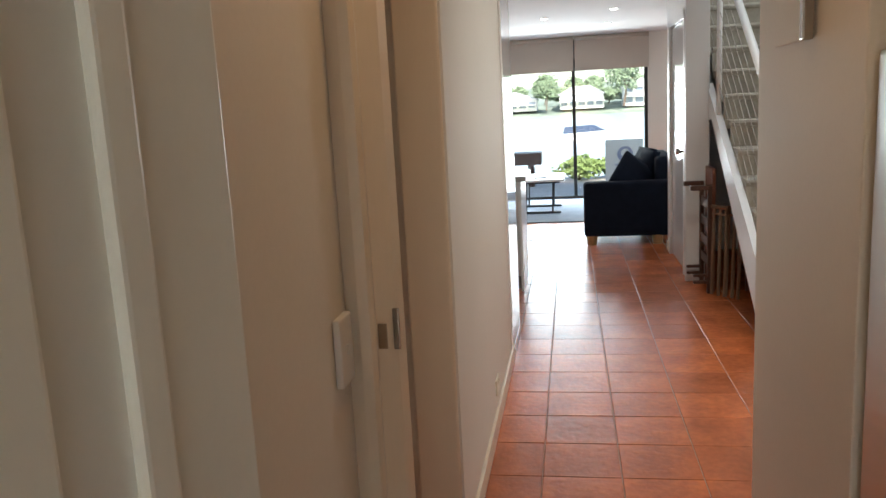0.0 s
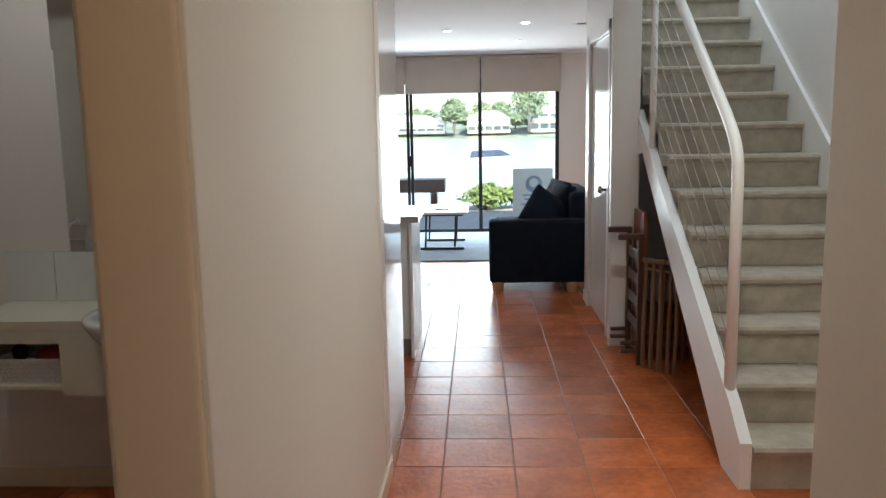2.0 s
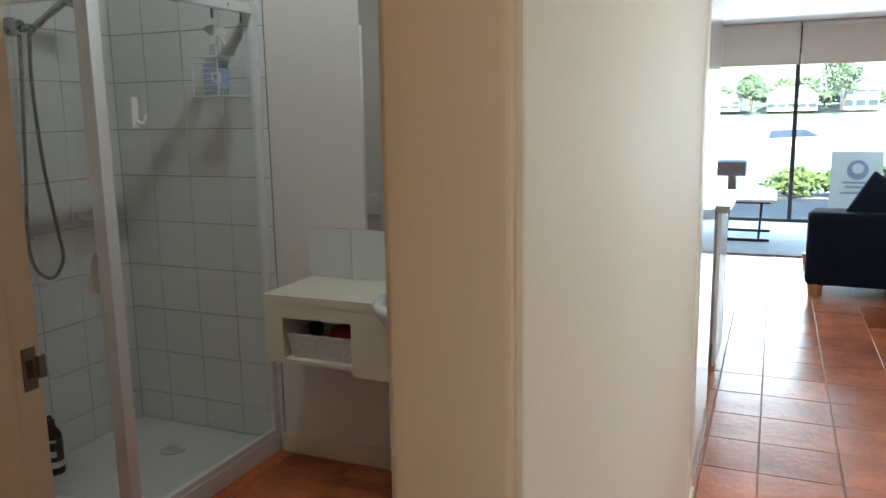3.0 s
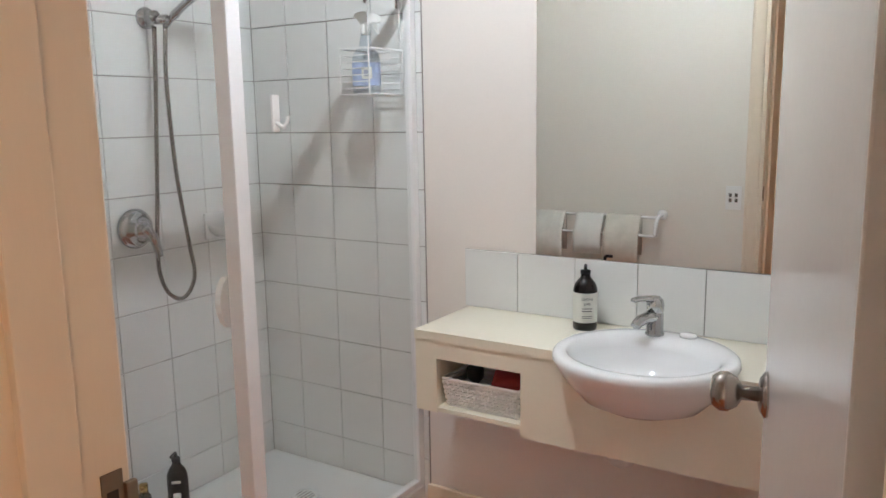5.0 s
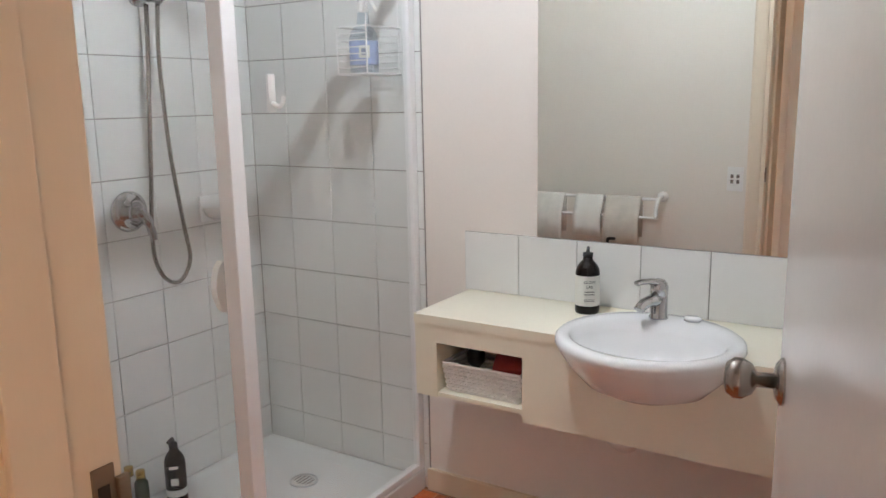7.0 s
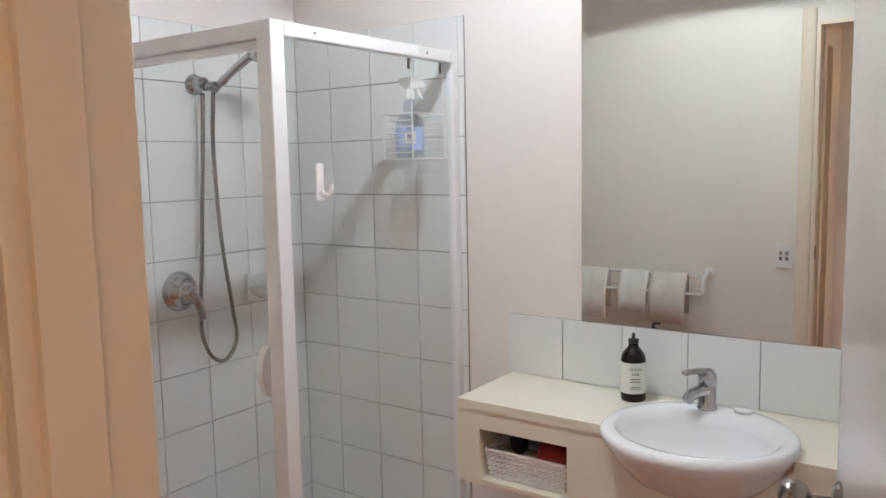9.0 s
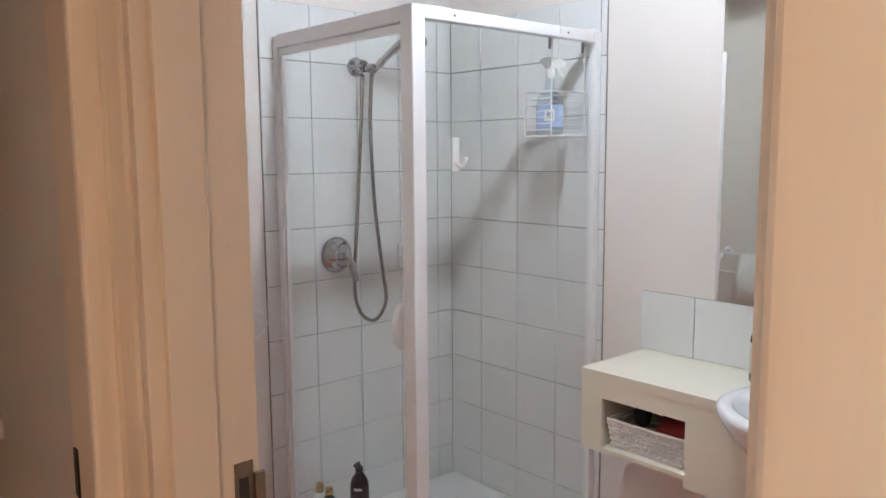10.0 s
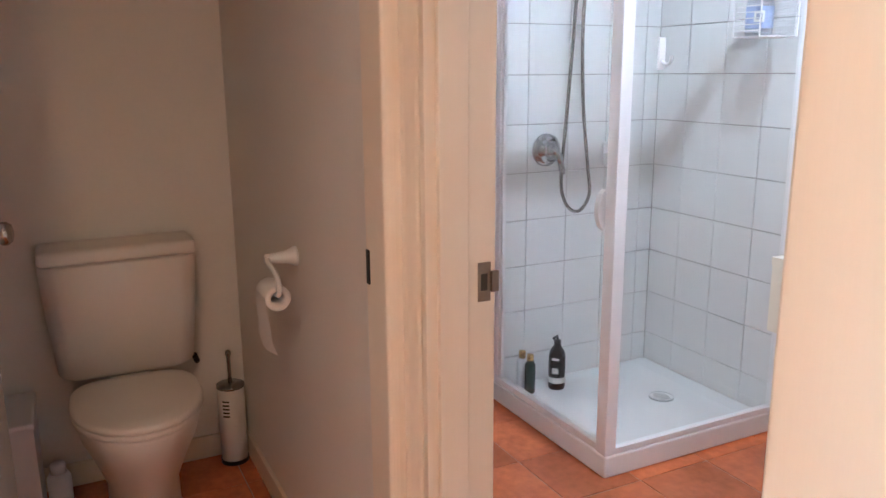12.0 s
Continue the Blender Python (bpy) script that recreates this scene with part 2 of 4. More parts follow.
def writing(words, size, m, material, parent, name="lettering"):
    cu = bpy.data.curves.new("words", "FONT")
    cu.body, cu.size, cu.align_x, cu.extrude = words, size, "CENTER", 0.0003
    tmp = new("words", cu)
    me = bpy.data.meshes.new_from_object(tmp.evaluated_get(bpy.context.evaluated_depsgraph_get()))
    bpy.data.objects.remove(tmp)
    me.transform(m)
    me.materials.clear()
    me.materials.append(material)
    ob = new(name, me)
    ob.parent = parent
    return ob


# ---- the large structure ----
H = 2.42
setting("floor", box(-4.2, 3.2, -1.8, 12.1, -0.15, -0.003), GROUT, "sandy grout bed under the terracotta tiles", "floor")
# real beside the hall; the run outside the doorway is added to cut daylight
setting("wall_entry", box(-0.50, -0.385, -4.6, 1.235, 0, H), HALLP, "cream painted hall wall beside the front door", "wall")
setting("wall_hall", box(-0.47, -0.360, 2.274, 4.30, 0, H, 0.006), HALLP, "cream painted hall wall with soft sheen", "wall")
setting("wall_bath_front", box(-0.488, -0.47, 2.285, 2.42, 0, H), PAINT, "short cream wall beside the bathroom doorway", "wall")
b = box(-1.42, -1.22 - 0.018, 2.30, 2.42, 0, H)
box(-2.95, -1.42, 2.30, 2.42, 0, H, bm=b)
setting("wall_divider", b, PAINT, "cream wall between toilet and bathroom", "wall")
setting("wall_over_bath_door", box(-1.238, -0.488, 2.30, 2.42, 2.09, H), PAINT, "cream wall above the bathroom doorway", "wall")
setting("wall_bath_back", box(-2.95, -0.355, 4.19, 4.30, 0, H), BATHP, "pale pinkish white bathroom wall", "wall")
setting("wall_bath_side", box(-2.95, -2.81, 2.42, 4.19, 0, H), BATHP, "pale bathroom wall behind the shower", "wall")
setting("wall_bath_hall", box(-0.485, -0.472, 2.42, 4.19, 0, H), BATHP, "pale bathroom wall beside the door", "wall")
setting("ceiling_bath", box(-2.81, -0.485, 2.42, 4.19, 2.40, 2.418), CEIL, "painted bathroom ceiling", "ceiling")
b = box(-1.42, -1.31, 1.235, 1.50, 0, H)
box(-1.42, -1.31, 1.50, 2.30, 2.09, H, bm=b)
setting("wall_toilet_front", b, PAINT, "cream wall with the toilet doorway", "wall")
setting("wall_toilet_near", box(-2.95, -0.50, 1.12, 1.235, 0, H), PAINT, "cream side wall of the toilet", "wall")
setting("wall_toilet_back", box(-2.95, -2.84, 1.235, 2.30, 0, H), PAINT, "plain cream wall behind the toilet", "wall")
b = box(0.54, 0.62, 1.57, 2.41, 0, H, 0.004)
box(0.62, 2.05, 2.30, 2.41, 0, H, bm=b)
box(0.62, 1.4, 1.57, 1.67, 0, H, bm=b)
setting("wall_nib", b, HALLP, "cream hall wall ending beside the stairs", "wall")
# also lengthened outdoors, out of view, to narrow the light entering
setting("wall_alcove", box(1.30, 1.40, -4.6, 1.57, 0, H), PAINT, "cream wall at the back of the alcove", "wall")
b = box(-0.385, -0.335, -0.42, -0.31, 0, H)
box(0.56, 1.30, -0.42, -0.31, 0, H, bm=b)
box(-0.335, 0.56, -0.42, -0.31, 2.07, H, bm=b)
setting("wall_entrance", b, PAINT, "plain cream wall round the open front doorway", "wall")
# unseen slab added to block direct sun at the front doorway
setting("sun_blocker", box(-4.2, 3.2, -4.6, -1.73, H, H + 0.13), CEIL, "plain white slab, out of view, added to keep sun off the doorway", "porch")
setting("wall_stair", box(1.93, 2.05, 2.41, 9.0, 0, 5.1), WHITE, "bright white stairwell wall", "wall")
b = box(1.0, 1.93, 9.0, 9.1, 2.42, 5.1)
box(0.9, 1.0, 2.41, 9.1, 2.55, 5.1, bm=b)
box(1.0, 2.05, 2.30, 2.41, 2.42, 5.1, bm=b)
setting("wall_stairwell_upper", b, WHITE, "white upper walls of the stairwell", "wall")
# unseen roof; the gap in it is made up to let sky light down
b = box(0.9, 2.05, 2.3, 4.2, 5.1, 5.2)
box(0.9, 2.05, 7.0, 9.1, 5.1, 5.2, bm=b)
box(0.9, 1.05, 4.2, 7.0, 5.1, 5.2, bm=b)
box(1.85, 2.05, 4.2, 7.0, 5.1, 5.2, bm=b)
setting("ceiling_stairwell", b, CEIL, "white stairwell ceiling, out of view, with an opening added for light", "ceiling")
b = box(-4.2, 1.0, -1.72, 12.1, H, H + 0.13)
box(1.0, 3.2, -1.72, 2.41, H, H + 0.13, bm=b)
box(1.0, 3.2, 7.56, 12.1, H, H + 0.13, bm=b)
box(1.93, 3.2, 2.41, 7.56, H, H + 0.13, bm=b)
setting("ceiling", b, CEIL, "plain white painted ceiling", "ceiling")
b = box(0.905, 1.02, 6.26, 6.50, 0, H)
box(0.905, 1.02, 7.40, 7.66, 0, H, bm=b)
box(0.905, 1.02, 6.50, 7.40, 2.05, H, bm=b)
box(1.02, 3.2, 7.575, 7.66, 0, H, bm=b)
setting("wall_cupboard", b, WHITE, "white wall of the cupboard under the stairs", "wall")
setting("wall_post", box(0.868, 1.046, 6.225, 6.26, 0, H, 0.004), WHITE, "white wall end beside the stairs", "wall")
b = box(-4.2, -1.95, 12.0, 12.12, 0, H)
box(1.14, 3.2, 12.0, 12.12, 0, H, bm=b)
box(-1.95, 1.14, 12.0, 12.12, 2.10, H, bm=b)
setting("wall_window", b, PAINT, "beige wall round the sliding glass door", "wall")
setting("wall_living_right", box(3.1, 3.2, 7.66, 12.0, 0, H), PAINT, "plain living room wall", "wall")
b = box(-4.2, -4.1, 4.30, 12.0, 0, H)
box(-4.1, -0.47, 4.30, 4.4, 0, H, bm=b)
setting("wall_kitchen", b, PAINT, "plain kitchen wall", "wall")


def skirting(name, x0, x1, y0, y1, h=0.085):
    return setting(name, box(x0, x1, y0, y1, 0, h, 0.004), TRIM, "cream painted skirting board", "skirting")


skirting("baseboard_hall", -0.360, -0.346, 2.29, 4.30)
skirting("baseboard_toilet", -2.826, -1.43, 2.286, 2.30)
skirting("baseboard_toilet_back", -2.84, -2.826, 1.235, 2.30)
skirting("baseboard_bath_back", -2.02, -0.49, 4.174, 4.19)
skirting("baseboard_nib", 0.527, 0.54, 1.58, 2.41)
skirting("baseboard_cupboard", 0.893, 0.905, 7.42, 7.66)
skirting("baseboard_bath_front", -2.0, -1.30, 2.42, 2.434)


# bathroom doorway: jambs, stops and moulded architraves
t = thing("door_frame_bathroom", "cream painted wooden frame of the bathroom doorway", "door frame", kind="structure")
for x0, x1 in ((-1.238, -1.22), (-0.505, -0.488)):
    part("jamb", box(x0, x1, 2.290, 2.423, 0, 2.09, 0.002), TRIM, t)
part("jamb", box(-1.22, -0.505, 2.290, 2.423, 2.072, 2.09), TRIM, t)
part("door_stop", box(-1.22, -1.208, 2.31, 2.365, 0, 2.072, 0.002), TRIM, t)
part("door_stop", box(-0.532, -0.505, 2.315, 2.365, 0, 2.072, 0.003), TRIM, t)
PROFILE = [(0, 0), (0, 0.013), (0.004, 0.018), (0.010, 0.020), (0.017, 0.0195), (0.023, 0.0165), (0.030, 0.0155), (0.038, 0.0150), (0.046, 0.0135), (0.053, 0.0115), (0.058, 0.008), (0.060, 0.003), (0.060, 0)]


def architrave(a, side, y, out, z1, parent, axis="y"):
    """Moulded board 60 mm wide from a, towards side, standing out from the wall face y by way of out."""
    pts = [(a + side * u, y + out * v) for u, v in PROFILE]
    if axis == "x":
        pts = [(q, p) for p, q in pts]
    return part("architrave", prism(pts, 0, z1, "z"), TRIM, parent)


architrave(-1.306, 1, 2.30, -1, 2.15, t)
part("architrave", box(-0.504, -0.368, 2.262, 2.2845, 0, 2.15, 0.010, seg=4), TRIM, t)
architrave(-1.298, 1, 2.42, 1, 2.15, t)
part("strike_plate", box(-1.2195, -1.217, 2.388, 2.413, 0.992, 1.062, 0.001), BRASSY, t, "worn brass strike plate")
part("strike_lip", box(-1.219, -1.212, 2.413, 2.427, 1.008, 1.046, 0.002), BRASSY, t, "worn brass strike lip")
# solid dark sheet on the plate as the shade of its hole
part("strike_hole_shade", box(-1.2169, -1.2163, 2.393, 2.406, 1.012, 1.042), HOLESHADE, t)

# toilet doorway
t = thing("door_frame_toilet", "cream painted wooden frame of the toilet doorway", "door frame", kind="structure")
part("jamb", box(-1.423, -1.307, 2.262, 2.28, 0, 2.09, 0.002), TRIM, t)
part("jamb", box(-1.423, -1.307, 1.50, 1.518, 0, 2.09, 0.002), TRIM, t)
part("jamb", box(-1.423, -1.307, 1.518, 2.262, 2.072, 2.09), TRIM, t)
part("strike_plate", box(-1.418, -1.404, 2.2595, 2.262, 0.995, 1.06), BLACK, t, "worn brass strike plate")
pts = [(-1.31 + v, 2.305 - u * 0.8) for u, v in PROFILE]
part("architrave", prism([(x, y - 0.006) for x, y in pts], 0, 2.15, "z"), TRIM, t)

# lobby opening in the entry wall
t = thing("lobby_frame", "cream painted frame at the end of the hall wall", "door frame", kind="structure")
part("jamb", box(-0.50, -0.36, 1.237, 1.345, 0, 2.15, 0.003), TRIM, t)
part("architrave", prism([(-0.36, 1.225), (-0.342, 1.228), (-0.336, 1.24), (-0.340, 1.262), (-0.322, 1.285), (-0.312, 1.30), (-0.306, 1.335), (-0.314, 1.348), (-0.36, 1.348)], 0, 2.15, "z"), TRIM, t)
part("strike_plate", box(-0.338, -0.322, 1.262, 1.266, 1.02, 1.065, 0.001), BRASSY, t, "dull brass strike plate")
part("strike_lip", box(-0.318, -0.306, 1.290, 1.297, 1.01, 1.085, 0.002), STEEL, t, "dull steel strike lip")

# ---- hall things ----


def door_knob(parent, at, way, r=0.027, material=None):
    """Round knob with rose; way: unit direction in which it stands out."""
    m = Matrix.Translation(at) @ Vector(way).to_track_quat("Z", "Y").to_matrix().to_4x4()
    rose = lathe([(0.031, 0), (0.031, 0.004), (0.022, 0.010), (0.013, 0.012)], 24)
    rose.transform(m)
    part("rose", rose, material or STEEL, parent, "satin steel rose", True)
    k = lathe([(0.010, 0.010), (0.010, 0.032), (0.020, 0.038), (r, 0.050), (r, 0.060), (0.020, 0.070), (0.008, 0.073)], 24)
    k.transform(m)
    part("knob", k, material or STEEL, parent, "satin steel door knob", True)


# front door, open against the entry wall
t = thing("door_front", "white panelled front door standing open beside the wall", "door", pose(-0.36, -0.30, 0, 0, 0, 82.5), kind="structure")
part("leaf", box(0.0, 0.84, -0.005, 0.030, 0.01, 2.04, 0.003), DOORP, t)
for z0, z1 in ((0.25, 0.95), (1.08, 1.90)):
    u0, u1 = 0.13, 0.735
    b = bmesh.new()
    for a0, a1, c0, c1 in ((u0, u0 + 0.03, z0, z1), (u1 - 0.03, u1, z0, z1), (u0, u1, z0, z0 + 0.03), (u0, u1, z1 - 0.03, z1)):
        box(a0, a1, -0.015, -0.004, c0, c1, 0.004, bm=b)
    part("moulding", b, DOORP, t)
    part("panel", box(u0 + 0.09, u1 - 0.09, -0.012, -0.004, z0 + 0.09, z1 - 0.09, 0.004), DOORP, t)
part("latch_plate", box(0.8402, 0.8415, 0.004, 0.022, 0.98, 1.06), BRASSY, t, "small brass latch plate")

t = thing("light_switch", "white plastic light switch plate on the hall wall", "switch")
part("plate", box(-0.385, -0.372, 1.155, 1.224, 0.985, 1.10, 0.004), PLASTIC, t)
part("rocker", box(-0.373, -0.366, 1.184, 1.194, 1.035, 1.052, 0.002), PLASTIC, t)

t = thing("power_outlet", "cream power outlet plate low on the hall wall", "outlet")
part("plate", box(-0.360, -0.351, 3.30, 3.415, 0.15, 0.222, 0.003), LAMIN, t)
for y in (3.325, 3.37):
    part("switch", box(-0.352, -0.347, y, y + 0.012, 0.20, 0.214, 0.001), LAMIN, t)

t = thing("fridge", "brushed steel refrigerator standing in the hall alcove", "fridge")
part("body", box(0.595, 1.22, 0.78, 1.548, 0.02, 1.49, 0.008), FRIDGE, t)
part("door", box(0.55, 0.59, 0.78, 1.548, 0.55, 1.49, 0.012), FRIDGE, t)
part("door", box(0.55, 0.59, 0.78, 1.548, 0.06, 0.54, 0.012), FRIDGE, t)
for z0, z1 in ((0.75, 1.2), (0.25, 0.5)):
    part("handle", tube([(0.551, 0.84, z0), (0.515, 0.84, z0 + 0.02), (0.515, 0.84, z1 - 0.02), (0.551, 0.84, z1)], 0.008), STEEL, t)
for y in (0.84, 1.49):
    for x in (0.62, 1.16):
        part("foot", lathe([(0.02, 0), (0.02, 0.025)], 12, (x, y, 0)), BLACK, t)

t = thing("wall_cabinet_panel", "flush cream cabinet door with metal pull on the wall", "cabinet")
part("door", box(0.532, 0.54, 1.90, 2.20, 1.54, 2.25, 0.002), HALLP, t)
part("handle", box(0.508, 0.532, 1.865, 1.895, 1.535, 1.75, 0.004), STEEL, t, "flat metal pull handle")

# stairs: carpeted steps
RISE, RUN, Y0, NSTEP = 0.18, 0.243, 4.16, 14
t = thing("staircase", "straight staircase covered in beige loop carpet", "staircase", kind="structure")
for i in range(NSTEP):
    y, z = Y0 + i * RUN, RISE * (i + 1)
    nose = prism([(y + 0.012, z - RISE + (0.0 if i == 0 else 0.002)), (y + 0.008, z - 0.045), (y - 0.010, z - 0.035), (y - 0.014, z - 0.018), (y - 0.006, z - 0.004), (y + 0.012, z), (y + RUN + 0.01, z), (y + RUN + 0.01, z - 0.06), (y + 0.03, z - 0.06), (y + 0.03, z - RISE)], 1.085, 1.905, "x")
    part("step", nose, CARPET, t)
part("wall_string", prism([(Y0 - 0.05, 0), (Y0 - 0.05, 0.25), (Y0 + 13 * RUN, 0.25 + 13 * RISE + 0.08), (Y0 + 14 * RUN, 14 * RISE + 0.3), (Y0 + 14 * RUN, 14 * RISE - 0.2)], 1.907, 1.929, "x"), WHITE, t, "white skirting along the stair wall")
s = RISE / RUN
part("stringer", prism([(4.225, 0), (4.385, 0.0), (4.385 + 2.04 / s * 0.62, 2.04 * 0.62), (6.30, 1.235), (6.30, 1.53), (4.30, 0.30), (4.165, 0.19), (4.165, 0.0)], 1.035, 1.083, "x"), WHITE, t, "white painted stair stringer")
rail = thing("stair_railing", "white tubular stair railing with thin steel cables", "railing")
pts = [(1.06, 4.385, 0.20), (1.06, 4.385, 1.18)] + arc([(1.06, 4.385, 1.20), (1.06, 4.40, 1.30), (1.06, 4.46, 1.385), (1.06, 4.56, 1.47)], 5) + [(1.06, 6.6, 1.47 + 2.04 * 0.72)]
part("handrail", tube(pts, 0.024, 14), WHITE, rail, "thick white round handrail", True)
part("post", tube([(1.06, 5.93, 1.10), (1.06, 5.93, 2.43)], 0.019, 12), WHITE, rail, "white round post", True)
for k in range(7):
    z = 0.34 + k * 0.125
    part("cable", tube([(1.06, 4.39, z + 0.05), (1.06, 6.45, z + 0.05 + 2.06 * 0.735)], 0.0022, 6), STEEL, rail, "thin steel cable")
for z in (0.22, 0.30):
    part("bolt", lathe([(0.011, 0), (0.011, 0.012), (0.006, 0.016)], 12), WHITE, rail).matrix_basis = pose(1.083, 4.385, z, 0, 90, 0)
for z in (1.15, 1.25):
    part("bolt", lathe([(0.011, 0), (0.011, 0.012), (0.006, 0.016)], 12), WHITE, rail).matrix_basis = pose(1.079, 5.93, z, 0, 90, 0)

# cupboard door under the stairs
t = thing("door_cupboard", "white gloss cupboard door with a steel knob", "door", kind="structure")
part("leaf", box(0.915, 0.95, 6.505, 7.395, 0.01, 2.045, 0.003), GLOSSW, t)
for y0, y1, z0, z1 in ((6.44, 6.505, 0, 2.12), (7.395, 7.46, 0, 2.12), (6.44, 7.46, 2.05, 2.12)):
    part("architrave", box(0.888, 0.905, y0, y1, z0, z1, 0.003), WHITE, t)
door_knob(t, (0.915, 6.60, 1.0), (-1, 0, 0))


def folding_chair(m, material, seat_material, label):
    """A chair folded flat, leaning: two long legs, two short ones, a seat and a back board."""
    c = thing("folding_chair", label, "chair", m, group="folded chairs under the stairs")
    for x in (-0.2, 0.2):
        part("leg", tube([(x, 0.0, 0.015), (x, 0.06, 0.45), (x, 0.10, 0.86)], 0.016, 8), material, c)
        part("leg", tube([(x * 0.85, 0.055, 0.012), (x * 0.85, 0.07, 0.64)], 0.015, 8), material, c)
    part("backrest", box(-0.19, 0.19, 0.075, 0.095, 0.66, 0.84, 0.006), seat_material, c)
    part("seat", box(-0.175, 0.175, 0.020, 0.042, 0.18, 0.56, 0.006), seat_material, c)
    part("rung", tube([(-0.2, 0.03, 0.2), (0.2, 0.03, 0.2)], 0.010, 8), material, c)
    return c


folding_chair(pose(1.34, 5.98, 0.0, 0, 0, 78), WOODR, WOODR, "red-brown wooden folding chair leaning under the stairs")
t = thing("deck_chair", "dark-stained folded deck chair with flat armrests", "chair", group="folded chairs under the stairs")
for y in (5.80, 6.14):
    part("side_rail", box(0.965, 0.995, y, y + 0.04, 0.0, 0.80, 0.004), WOODD, t)
    part("armrest", box(0.845, 0.965, y - 0.005, y + 0.045, 0.765, 0.80, 0.006), WOODD, t)
    for z in (0.075, 0.125):
        part("foot_rail", box(0.868, 0.965, y, y + 0.035, z, z + 0.02, 0.004), WOODD, t)
for z in (0.2, 0.34, 0.48, 0.62):
    part("slat", box(0.972, 0.988, 5.84, 6.14, z, z + 0.07, 0.003), WOODD, t)
tagged(part("wooden_board", box(1.005, 1.03, 5.86, 6.15, 0.0, 0.915, 0.005), WOODR), "red-brown wooden board leaning under the stairs", "board")
for k, (x, y) in enumerate(((1.02, 5.70), (1.10, 5.62))):
    st = thing("folding_stool", "folded weathered cane stool with thin legs", "stool", pose(x, y, 0, 0, 0, -52 - 6 * k), group="folded stools under the stairs")
    for u in (-0.055, 0.005, 0.06):
        part("leg", tube([(u, 0.0, 0.012), (u * 1.05, 0.01, 0.30), (u * 0.9, 0.02, 0.64)], [0.011, 0.013, 0.011], 8), WOODG, st)
    part("top_bar", tube([(-0.075, 0.02, 0.65), (0.08, 0.02, 0.65)], 0.016, 8), WOODG, st)
    part("top_bar", tube([(-0.07, 0.02, 0.60), (0.075, 0.02, 0.60)], 0.010, 8), WOODG, st)

# ---- kitchen and living room ----
t = thing("pantry_cabinet", "high gloss white pantry cabinet at the hall wall's end", "cabinet")
part("body", box(-1.05, -0.385, 4.405, 5.05, 0.0, 2.35, 0.003), GLOSSW, t)
part("side_panel", box(-0.383, -0.366, 4.302, 5.06, 0.0, 2.38, 0.002), GLOSSW, t)
t = thing("kitchen_bench", "white kitchen bench with a dark kickboard", "kitchen counter")
part("body", box(-2.2, -0.41, 6.02, 6.60, 0.11, 0.865, 0.003), WHITE, t)
part("end_panel", box(-0.408, -0.388, 5.965, 6.62, 0.0, 0.865, 0.002), WHITE, t)
part("kickboard", box(-2.2, -0.41, 6.06, 6.58, 0.0, 0.11), STONE, t, "dark recessed kickboard")
for k in range(3):
    part("door", box(-0.99 - k * 0.58, -0.42 - k * 0.58, 6.0, 6.018, 0.12, 0.86, 0.002), WHITE, t)
w = tagged(part("worktop", box(-2.25, -0.345, 5.94, 6.66, 0.866, 0.904, 0.004), STONE), "thin grey stone kitchen worktop on the bench", "worktop")

t = thing("sofa", "dark navy fabric sofa on pale wooden block feet", "sofa")
part("base", box(0.22, 1.05, 8.05, 9.35, 0.10, 0.38, 0.03, seg=3), NAVY, t, smooth=True)
for y0 in (7.90,):
    part("armrest", box(0.115, 1.03, y0, y0 + 0.22, 0.09, 0.64, 0.045, seg=4), NAVY, t, smooth=True)
part("backrest", box(0.84, 1.08, 8.08, 9.34, 0.3, 0.86, 0.06, seg=4), NAVY, t, smooth=True)
for y0 in (8.13, 8.74):
    part("seat_cushion", box(0.20, 0.84, y0, y0 + 0.60, 0.36, 0.52, 0.05, seg=4), NAVY, t, smooth=True)
for x in (0.19, 0.84):
    for y in (7.97, 9.27):
        part("foot", lathe([(0.045, 0), (0.05, 0.03), (0.058, 0.10)], 10, (x, y, 0)), WOODL, t, "pale wooden foot")


def cushion(m, w, h, d, material, label):
    b = bmesh.new()
    bmesh.ops.create_cube(b, size=1)
    bmesh.ops.subdivide_edges(b, edges=b.edges[:], cuts=7, use_grid_fill=True)
    for v in b.verts:
        u, q = abs(v.co.x) * 2, abs(v.co.y) * 2
        fat = max(0.08, (1 - u ** 2.6) * (1 - q ** 2.6)) ** 0.5
        v.co = (v.co.x * w, v.co.y * h, v.co.z * d * fat)
    c = tagged(part("cushion", b, material, smooth=True), label, "cushion", group="cushions on the sofa")
    c.matrix_basis = m
    return c


cushion(pose(0.63, 8.22, 0.645, 62, 38, 8), 0.42, 0.42, 0.15, NAVY, "dark navy cushion leaning on the sofa's armrest")
cushion(pose(0.78, 8.55, 0.69, 75, 0, -80), 0.55, 0.44, 0.20, NAVY, "dark navy back cushion on the sofa")
cushion(pose(0.80, 9.05, 0.69, 75, 0, -80), 0.55, 0.44, 0.20, NAVY, "dark navy back cushion on the sofa")

tagged(part("rug", box(-2.4, 0.9, 9.6, 11.97, -0.002, 0.014, 0.004), RUG), "flat blue-grey rug on the tiled floor", "rug")
t = thing("folding_table", "white coffee table on black folding metal legs", "table")
part("tabletop", box(-0.70, -0.10, 10.25, 11.25, 0.445, 0.475, 0.006), WHITE, t)
